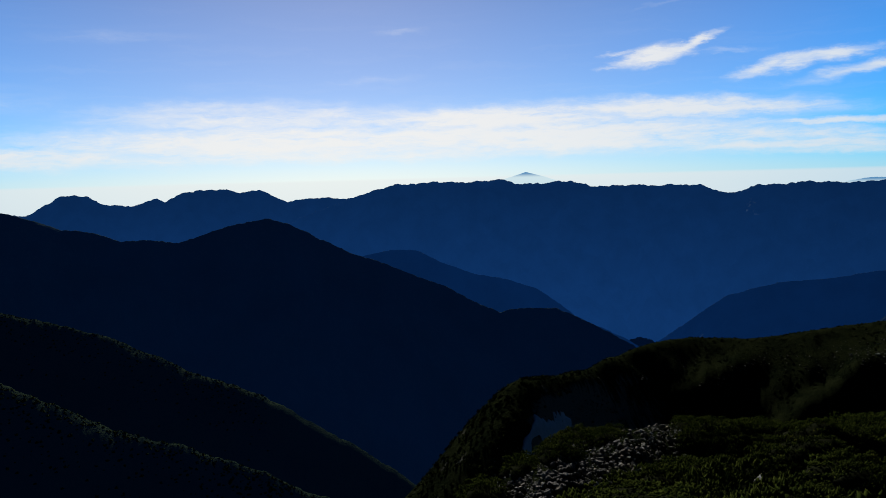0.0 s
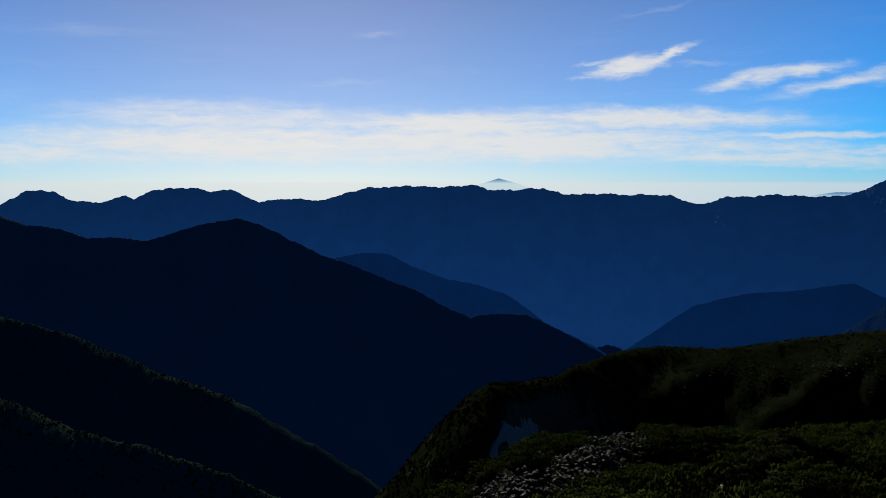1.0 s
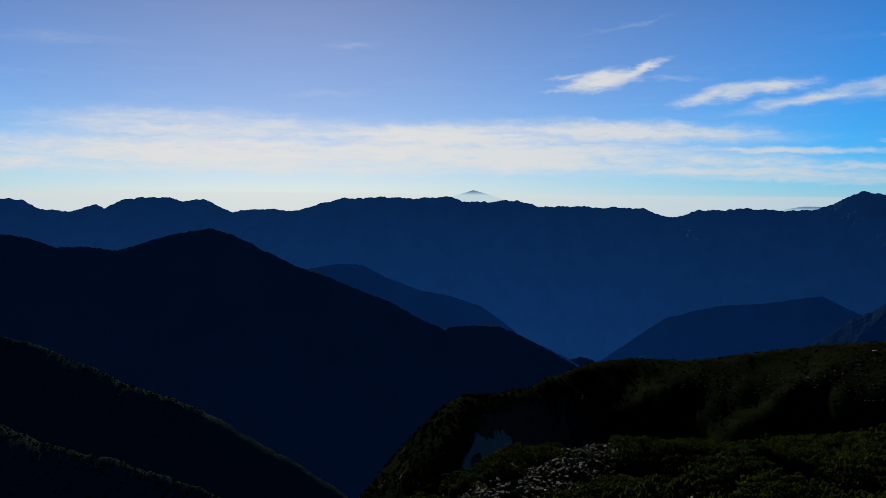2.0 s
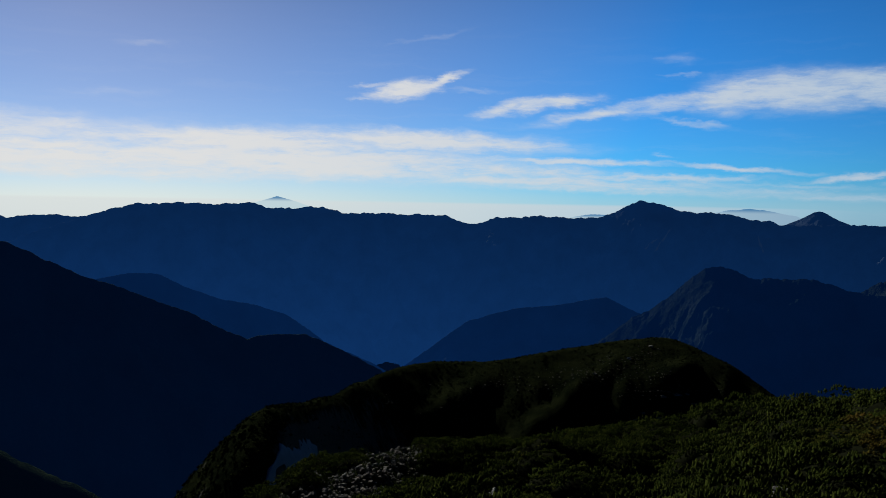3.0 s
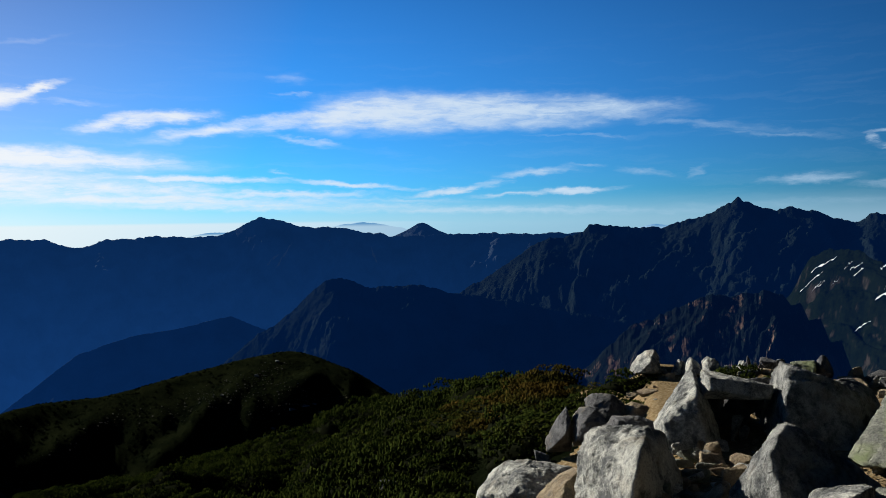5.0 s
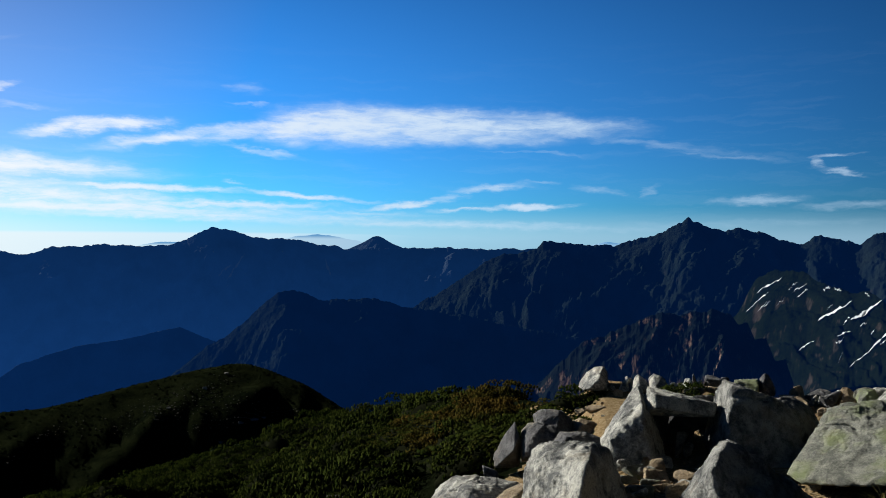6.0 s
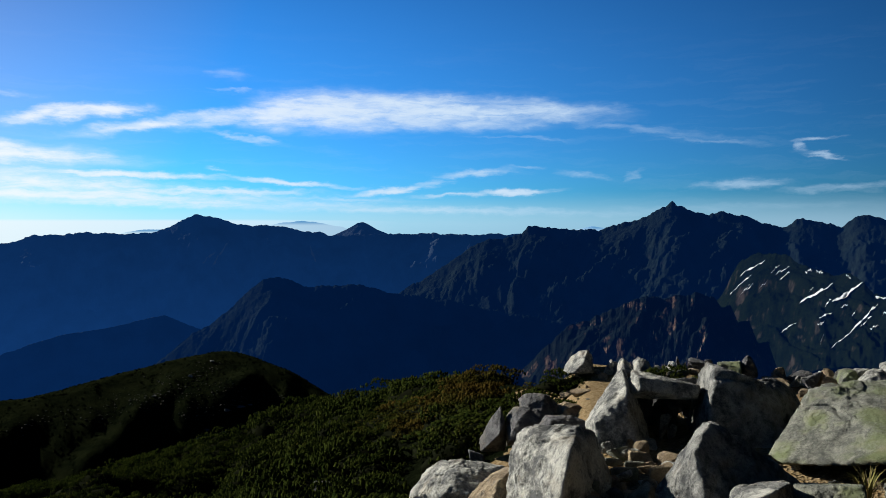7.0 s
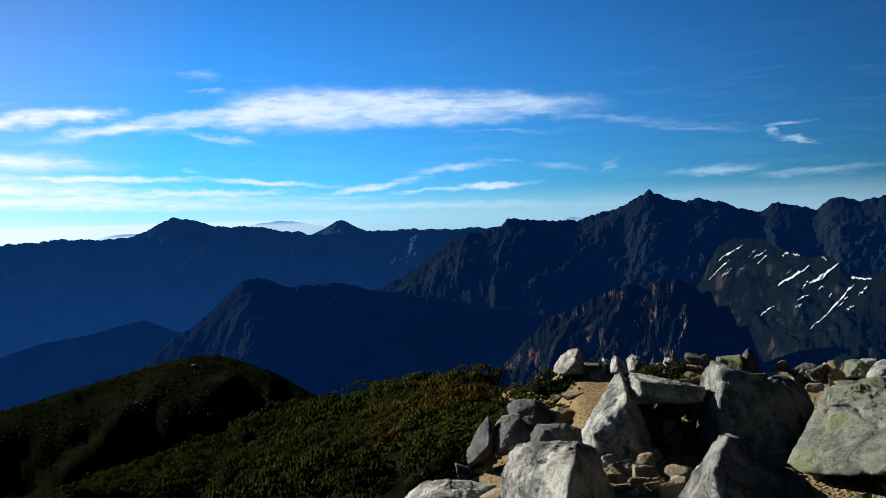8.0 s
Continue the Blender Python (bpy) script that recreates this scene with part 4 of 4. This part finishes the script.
M_scree = granite("scree_stone", (0.085, 0.080, 0.070), (0.032, 0.031, 0.029))
shard = [triangles(rock_mesh("shard", chunk(1, 0.9, 0.7, 300 + k), M_scree, 1, 20.0, k, 0.05)) for k in range(6)]
SCREE = [(3.0, -22.3, 16.5, -17.0, 2.2, 2600, 0.19), (8.5, -16.9, 13.5, -15.6, 0.8, 420, 0.3), (33.2, -12.9, 36.6, -12.3, 0.3, 160, 0.35), (29.0, -12.6, 32.4, -9.7, 0.14, 150, 0.35), (27.0, -12.8, 30.2, -10.3, 0.14, 120, 0.32),
         (30.5, -13.6, 33.6, -11.0, 0.16, 120, 0.32), (24.5, -13.4, 27.8, -11.0, 0.14, 100, 0.35), (18.0, -14.8, 23.0, -12.2, 0.2, 120, 0.35), (12.0, -14.6, 17.0, -12.6, 0.2, 90, 0.35)]
for a0, e0, a1, e1, spread, number, size in SCREE:
    pieces = []
    while len(pieces) < number:
        k = rnd.random()
        az, e = a0 + (a1 - a0) * k + rnd.gauss(0, 0.8), e0 + (e1 - e0) * k + rnd.gauss(0, spread * 0.5)
        r = meet(az, e)
        if r > 390:
            continue
        place, s = on_ground(az, r), size * rnd.choice((0.4, 0.6, 0.8, 1.0, 1.6)) * rnd.uniform(0.8, 1.3)
        v, t = shard[rnd.randrange(6)]
        pieces.append((turned(v, Matrix.Translation((place.x, place.y, place.z - 0.15 * s)) @ pose(0, 0, 0, rnd.uniform(-30, 30), rnd.uniform(-30, 30), rnd.uniform(0, 360)) @ Matrix.Scale(s, 4)), t, 0))
    joined("scree", pieces, [M_scree], "loose grey scree stones on the dark slope", "scree")

# ---- snow ----
M_snow, n, p = material("old_snow", 0.7)
at = n.add("ShaderNodeTexCoord").outputs["Object"]
n.put(p.inputs["Base Color"], n.mix(n.noise(at, 0.05, 6, 0.6), rgb(0.34, 0.38, 0.42), rgb(0.52, 0.54, 0.55)))


# Gully snow: the dark blue of its shade is put into the colour.
M_shade_snow, n, p = material("shaded_snow", 0.8)
n.put(p.inputs["Base Color"], n.mix(n.noise(n.add("ShaderNodeTexCoord").outputs["Object"], 0.8, 7, 0.65), rgb(0.14, 0.17, 0.22), rgb(0.30, 0.34, 0.40)))


def snow_patch(a0, r0, a1, r1, wide, height, label, seed, thick=1.0, steps=40):
    """A streak of old snow lying on a slope, from one place to another."""
    p0, p1 = (Vector((r * math.sin(radians(a)), r * math.cos(radians(a)))) for a, r in ((a0, r0), (a1, r1)))
    across = Vector((-(p1 - p0).y, (p1 - p0).x)).normalized()
    grid = np.zeros((9, steps, 3))
    for j in range(steps):
        k = j / (steps - 1)
        half = wide * (math.sin(math.pi * (0.04 + 0.92 * k)) ** 0.6) * (0.7 + 0.9 * noise.fractal(Vector((k * 5.1, seed * 1.7, 0)), 0.7, 2, 4))
        bend = wide * 0.5 * noise.noise(Vector((k * 2.2, seed * 2.0, 3)))
        for i in range(9):
            c = (i - 4) / 4
            ragged = 1 + 0.35 * noise.noise(Vector((k * 14, c, seed)))
            q = p0 + (p1 - p0) * k + across * (bend + half * c * ragged)
            z = height(math.degrees(math.atan2(q.x, q.y)), q.length)
            grid[i, j] = (q.x, q.y, z + thick * (1.0 - 1.6 * c * c))
    ob = sheet("snow_patch", grid, [M_shade_snow])
    return tagged(ob, label, "snow", "snow patches")


snow_patch(5.4, meet(5.4, -19.6), 8.9, meet(8.9, -17.7), 1.0, ground_at, "snow patch lying in a shaded gully, its shade put into the colour", 1, 0.6)
UPPER_STREAKS = [
    (68.7, -3.66, 70.25, -2.61, 9), (68.05, -4.96, 69.36, -3.64, 9), (68.67, -5.06, 69.4, -4.21, 7), (68.9, -4.8, 69.5, -4.3, 5), (69.9, -4.5, 70.3, -4.1, 4), (70.86, -3.61, 71.7, -3.07, 6),
    (71.1, -3.97, 71.75, -3.3, 6), (70.6, -3.5, 71.2, -2.95, 5), (72.35, -5.4, 74.32, -4.09, 13), (72.9, -4.6, 73.2, -4.3, 5), (74.24, -5.25, 76.0, -4.05, 13), (75.3, -5.09, 76.6, -4.5, 11),
    (76.2, -4.7, 76.5, -4.15, 7), (75.6, -4.2, 76.1, -3.95, 6), (74.22, -8.31, 75.9, -6.5, 9), (75.4, -7.0, 76.85, -5.3, 15), (75.9, -6.75, 76.5, -5.95, 9),
]
LOWER_STREAKS = [
    (73.41, -6.74, 73.9, -6.5, 7), (73.5, -6.3, 74.3, -5.95, 5), (73.6, -8.0, 73.8, -7.4, 5), (71.2, -7.4, 72.2, -6.62, 6), (72.65, -3.38, 73.1, -3.22, 6), (73.3, -3.3, 73.7, -3.4, 7),
    (74.3, -3.55, 74.7, -3.6, 5), (75.0, -3.5, 75.3, -3.65, 5), (73.85, -5.55, 74.2, -5.05, 9), (74.75, -5.55, 75.15, -5.35, 7), (75.4, -6.1, 75.6, -5.8, 8), (76.7, -4.85, 77.9, -4.95, 10),
    (77.1, -6.0, 77.6, -5.4, 9), (76.4, -6.9, 76.9, -6.6, 6),
]
STREAKS = UPPER_STREAKS + LOWER_STREAKS


def meet_slope(az, e, height, start=1300.0, stop=2760.0):
    """The distance at which a mountainside comes up to an elevation."""
    r, t = start, math.tan(radians(e))
    while r < stop and height(az, r) < EYE + r * t:
        r += 14.0
    while height(az, r) > EYE + r * t and r > start:
        r -= 2.0
    return r


def snow_streak(a0, e0, a1, e1, thin, height, seed, steps=31, start=1300.0, stop=2760.0):
    """A thin streak of snow down a mountainside between two sight lines."""
    grid = np.zeros((3, steps, 3))
    for j in range(steps):
        k = j / (steps - 1)
        az, e = a0 + (a1 - a0) * k, e0 + (e1 - e0) * k + 0.16 * noise.fractal(Vector((k * 3.3, seed * 2.3, 0)), 0.6, 2.1, 3)
        half = thin * (0.12 + math.sin(math.pi * k ** 0.8) ** 0.8) * (0.8 + 1.3 * noise.fractal(Vector((k * 6, seed * 1.7, 5)), 0.5, 2.2, 3))
        for i in range(3):
            r = meet_slope(az + 0.25 * half * (i - 1), e + half * (i - 1), height, start, stop)
            way = toward(az + 0.25 * half * (i - 1))
            grid[i, j] = (way.x * (r - 3), way.y * (r - 3), height(az, r) + 2.5)
    grid[:, 1:-1] = 0.25 * grid[:, :-2] + 0.5 * grid[:, 1:-1] + 0.25 * grid[:, 2:]
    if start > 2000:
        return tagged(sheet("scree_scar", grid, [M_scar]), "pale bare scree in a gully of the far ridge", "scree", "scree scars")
    return tagged(sheet("snow_patch", grid, [M_snow]), "white streak of old snow on a green mountainside", "snow", "snow patches")


for k, (a0, e0, a1, e1, wide) in enumerate(STREAKS):
    if max(meet_slope(a0, e0, snowy_height), meet_slope(a1, e1, snowy_height)) < 2740:
        snow_streak(a0, e0, a1, e1, wide * 0.0105, snowy_height, k + 2)

# Far scree: haze over it is painted in as a pale blue emission.
M_scar = slopes("bare_scree_haze_glow", (0.030, 0.040, 0.050), (0.060, 0.075, 0.085), 0.02, glow=(0.0040, 0.0165, 0.0560))
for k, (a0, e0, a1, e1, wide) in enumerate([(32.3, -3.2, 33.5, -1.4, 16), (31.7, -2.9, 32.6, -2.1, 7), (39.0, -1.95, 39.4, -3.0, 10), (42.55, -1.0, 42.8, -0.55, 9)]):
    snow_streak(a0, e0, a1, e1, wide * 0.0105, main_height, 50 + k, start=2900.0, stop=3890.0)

# ---- dwarf pines ----
M_pine, n, p = material("dwarf_pine_needles", 0.6)
at = n.add("ShaderNodeTexCoord").outputs["Object"]
where = n.add("ShaderNodeNewGeometry")
tone = n.remap(n.math("ADD", n.math("MULTIPLY", n.noise(where.outputs["Position"], 5.0, 4, 0.6), 0.75), n.math("MULTIPLY", where.outputs["Random Per Island"], 0.25)), 0.3, 0.7)
lush = n.mix(tone, rgb(0.007, 0.013, 0.003), rgb(0.031, 0.039, 0.007))
dry = n.mix(tone, rgb(0.030, 0.019, 0.004), rgb(0.085, 0.050, 0.011))
patch = n.noise(where.outputs["Position"], 0.55, 4, 0.6)
crest = n.add("ShaderNodeVectorMath", operation="DISTANCE", Vector=where.outputs["Position"])
crest.inputs[1].default_value = (10.9, 8.5, -0.8)
patch = n.math("ADD", patch, n.remap(crest.outputs["Value"], 4.0, 1.4, -0.08, 0.17))
n.put(p.inputs["Base Color"], n.mix(n.remap(patch, 0.55, 0.72, 0.0, 0.75), lush, dry))
p.inputs["Specular IOR Level"].default_value = 0.0
# Near-black core colour: shade in the gaps between shoots, painted in.
M_gap_shade, n, p = material("pine_gap_shade")
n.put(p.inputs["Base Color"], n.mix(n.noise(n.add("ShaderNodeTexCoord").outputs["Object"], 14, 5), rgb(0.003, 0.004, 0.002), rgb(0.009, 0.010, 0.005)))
M_carpet, n, p = material("low_scrub", 0.9)
n.put(p.inputs["Base Color"], n.mix(n.add("ShaderNodeNewGeometry").outputs["Random Per Island"], rgb(0.005, 0.007, 0.002), rgb(0.018, 0.022, 0.007)))


def foliage(seed, clumps, shoots, blades, long, wide, radius=0.62, high=0.42, clump=0.17, candle=0.03):
    """Rounded clumps of upright shoots on a shrub, each shoot a soft tip with needles round it: places and triangles."""
    rs = np.random.RandomState(seed)
    verts, tris, count = [], [], 0
    for k in range(clumps):
        a, c = k * 2.39996 + 0.4 * rs.normal(), min(1.0, max(0.05, (k + 0.5) / clumps + 0.05 * rs.normal()))
        flat = math.sqrt(1 - c * c)
        middle = np.array([math.cos(a) * flat * radius, math.sin(a) * flat * radius, (0.05 + 0.8 * c) * high]) * rs.uniform(0.82, 1.12)
        size = clump * rs.uniform(0.75, 1.3)
        for q in range(shoots):
            b, u = q * 2.39996 + rs.uniform(0, 0.8), (q + 0.5) / shoots
            out = np.array([math.cos(b) * math.sqrt(1 - u * u), math.sin(b) * math.sqrt(1 - u * u), 0.25 + u]) + 0.15 * rs.normal(size=3)
            out /= np.linalg.norm(out)
            h = middle + out * size * np.array([1, 1, 0.75])
            aim = out * 0.6 + np.array([0, 0, 0.6])
            aim /= np.linalg.norm(aim)
            f = candle * rs.uniform(0.7, 1.3)
            p = np.cross(aim, (0.3, 0.9, 0.1))
            p /= np.linalg.norm(p)
            t = np.cross(aim, p)
            spin = rs.uniform(0, 6.283)
            verts += [h + f * (math.cos(spin + 1.5708 * n_) * p + math.sin(spin + 1.5708 * n_) * t) - aim * f * 0.4 for n_ in range(4)] + [h + aim * f * 1.5]
            tris += [(count + n_, count + (n_ + 1) % 4, count + 4) for n_ in range(4)]
            count += 5
            for n_ in range(blades):
                way = rs.normal(size=3) + 1.3 * aim
                way /= np.linalg.norm(way)
                side = np.cross(way, rs.normal(size=3))
                side *= 0.5 * wide / np.linalg.norm(side)
                base = h + way * f * rs.uniform(0.2, 0.9)
                verts += [base - side, base + side, base + way * long * rs.uniform(0.7, 1.2)]
                tris.append((count, count + 1, count + 2))
                count += 3
    return np.array(verts), np.array(tris)


def cushion(seed, radius=0.62, high=0.42, around=12, up=5):
    """The solid inside of a shrub, near black on pines to imitate shade between shoots."""
    rs = np.random.RandomState(seed + 77)
    rows = []
    for k in range(up):
        c = math.sin(math.pi / 2 * k / up)
        a = np.linspace(0, 2 * np.pi, around, endpoint=False)
        lump = 1 + 0.25 * np.sin(3 * a + seed) + 0.08 * rs.normal(size=around)
        rows.append(np.stack([np.cos(a) * radius * math.sqrt(1 - c * c) * lump, np.sin(a) * radius * math.sqrt(1 - c * c) * lump, 0 * a - 0.1 + c * high], 1))
    v = np.concatenate(rows + [[[0, 0, high]]])
    t = []
    for k in range(up - 1):
        for i in range(around):
            p0, p1 = k * around + i, k * around + (i + 1) % around
            t += [(p0, p1, p1 + around), (p0, p1 + around, p0 + around)]
    t += [((up - 1) * around + i, (up - 1) * around + (i + 1) % around, up * around) for i in range(around)]
    return v, np.array(t)


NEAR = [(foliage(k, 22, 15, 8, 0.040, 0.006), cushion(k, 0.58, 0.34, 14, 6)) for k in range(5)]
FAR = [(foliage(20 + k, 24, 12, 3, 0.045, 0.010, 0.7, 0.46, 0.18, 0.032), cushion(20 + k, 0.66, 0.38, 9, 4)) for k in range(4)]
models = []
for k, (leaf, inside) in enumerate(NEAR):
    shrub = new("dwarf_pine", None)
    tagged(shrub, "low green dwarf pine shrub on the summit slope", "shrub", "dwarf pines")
    for name, (v, t), mat in (("needle_cover", leaf, M_pine), ("gap_shade_core", inside, M_gap_shade)):
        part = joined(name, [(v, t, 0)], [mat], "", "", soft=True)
        part.parent = shrub
    models.append(shrub)

spots = []
rnd = random.Random(11)
for az10 in range(-10, 580):
    az = az10 / 10
    rp = float(np.interp(az, PLAN[:, 0], PLAN[:, 1]))
    number = 0.5 * radians(0.1) * (rp * rp * 1.1 - 16) / (0.5 if az < 36 else 0.42)
    for _ in range(int(number) + (rnd.random() < number % 1)):
        r = math.sqrt(rnd.uniform(16, rp * rp * 1.1))
        if az > 47.8 + 4.0 * max(r - 6.2, 0) and r < 9.6:
            continue
        spots.append((az + rnd.uniform(-0.05, 0.05), r))
bare = []
for az, r in spots:
    e = math.degrees(math.atan2(ground_at(az, r) - EYE, r))
    k = (az - 3) / 13.5
    line = -22.3 + 5.3 * k
    if not (0 <= k <= 1 and -3.0 < e - line < 1.0 + 0.3 * math.sin(az * 2.1)) and not any(abs(az - a) * r < 25 * w_ and abs(r - d) < 0.5 for a, d, w_, *_ in OUTCROPS):
        bare.append((r, az))
bare.sort()
bare.append((9.2, 63.6))
things, far_pieces = 0, []
for n_, (r, az) in enumerate(bare):
    place = on_ground(az, r)
    small = 0.66 if az > 57 else rnd.uniform(0.6, 1.15) * (0.9 if r < 8 else 1.0)
    m = Matrix.Translation(place) @ pose(0, 0, 0, rnd.uniform(-8, 8), rnd.uniform(-8, 8), rnd.uniform(0, 360)) @ Matrix.Diagonal((small, small, small * rnd.uniform(0.8, 1.25) * (0.72 if az > 43 else 1.0), 1))
    if things < 290 or az > 57:
        copy_thing(models[things % 5], m) if things >= 5 else None
        if things < 5:
            models[things].matrix_basis = m
        things += 1
    else:
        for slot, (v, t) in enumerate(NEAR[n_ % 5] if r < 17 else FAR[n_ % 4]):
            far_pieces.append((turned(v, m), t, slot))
joined("dwarf_pine_scrub", far_pieces, [M_pine, M_gap_shade], "dense green dwarf pine scrub covering the slope", "scrub", soft=True)

# low scrub over the shoulder behind
tuft = [foliage(60 + k, 3, 4, 2, 0.2, 0.06, 0.6, 0.35, 0.3, 0.13) for k in range(5)]
pad = [cushion(60 + k, 0.8, 0.42, 6, 2) for k in range(5)]
scrub = []
for k in range(7000):
    az = rnd.uniform(-5, 44)
    rp, rh = (float(np.interp(az, PLAN[:, 0], PLAN[:, c])) for c in (1, 3))
    r = math.sqrt(rnd.uniform((1.5 * rp + 4) ** 2, (rh * 1.04) ** 2))
    place, s = on_ground(az, r), rnd.uniform(0.14, 0.45)
    e = math.degrees(math.atan2(place.z - EYE, r))
    if 4.4 < az < 9.6 and abs(e + 19.6 - 0.6 * (az - 5.2)) < 2.2 or rnd.random() < 0.25 and r < rh * 0.85:
        continue
    if noise.noise(Vector((place.x / 11, place.y / 22, 0))) < -0.5:
        continue
    m = Matrix.Translation(place) @ pose(0, 0, 0, 0, 0, rnd.uniform(0, 360)) @ Matrix.Diagonal((s, s, s * rnd.uniform(0.6, 1.1), 1))
    for v, t in (tuft[k % 5], pad[k % 5]):
        scrub.append((turned(v, m), t, 0))
joined("low_scrub", scrub, [M_carpet], "dark low alpine scrub over the shoulder", "scrub")

# shrubs along the crests of the two spurs below
shrubs = []
for height, crest in ((SPURS[0], ((-42, 905), (-29, 820), (-14, 741))), (SPURS[1], ((-42, 525), (-29, 488), (-10, 441)))):
    for k in range(1500):
        az = rnd.uniform(-40, -9.5 if crest[0][1] < 600 else -13)
        back = rnd.expovariate(1 / 16) + 1
        r = float(np.interp(az, [q[0] for q in crest], [q[1] for q in crest])) - back
        way, s = toward(az), rnd.uniform(0.5, 1.5)
        m = Matrix.Translation((way.x * r, way.y * r, height(az, r) - 0.2)) @ pose(0, 0, 0, 0, 0, rnd.uniform(0, 360)) @ Matrix.Diagonal((s, s, s * rnd.uniform(0.8, 1.5), 1))
        for v, t in (tuft[k % 5], pad[k % 5]):
            shrubs.append((turned(v, m), t, 0))
M_shrub, n, p = material("hillside_shrubs", 0.9)
n.put(p.inputs["Base Color"], n.mix(n.add("ShaderNodeNewGeometry").outputs["Random Per Island"], rgb(0.015, 0.024, 0.010), rgb(0.05, 0.06, 0.024)))
joined("hillside_shrubs", shrubs, [M_shrub], "shrubs along the crest of a mountain spur", "scrub")

# a dry tuft of grass under the slab
M_grass, n, p = material("dry_grass", 0.8)
n.put(p.inputs["Base Color"], n.mix(n.add("ShaderNodeNewGeometry").outputs["Random Per Island"], rgb(0.10, 0.11, 0.03), rgb(0.26, 0.21, 0.09)))
for az, r, size in ((74.6, 5.75, 1.0), (76.2, 5.6, 0.8), (56.2, 9.0, 0.7)):
    rs = np.random.RandomState(int(r * 100))
    pieces = []
    for k in range(70):
        a, lean_, long = rs.uniform(0, 6.283), rs.uniform(0.1, 0.9), rs.uniform(0.1, 0.24) * size
        out = np.array([math.cos(a), math.sin(a), 0])
        side = np.array([-out[1], out[0], 0]) * 0.004
        pts = [out * 0.03 * rs.rand() + out * lean_ * long * q * q + np.array([0, 0, long * q * (1 - 0.35 * lean_ * q)]) for q in (0, 0.4, 0.75, 1)]
        v = np.array([pts[0] - side, pts[0] + side, pts[1] - side, pts[1] + side, pts[2] - side * 0.6, pts[2] + side * 0.6, pts[3]])
        pieces.append((v, np.array([(0, 1, 3), (0, 3, 2), (2, 3, 5), (2, 5, 4), (4, 5, 6)]), 0))
    tuft_ob = joined("grass_tuft", pieces, [M_grass], "", "")
    tuft_ob.location = on_ground(az, r)
    tagged(tuft_ob, "tuft of dry yellow grass beside granite", "grass", "grass tufts")
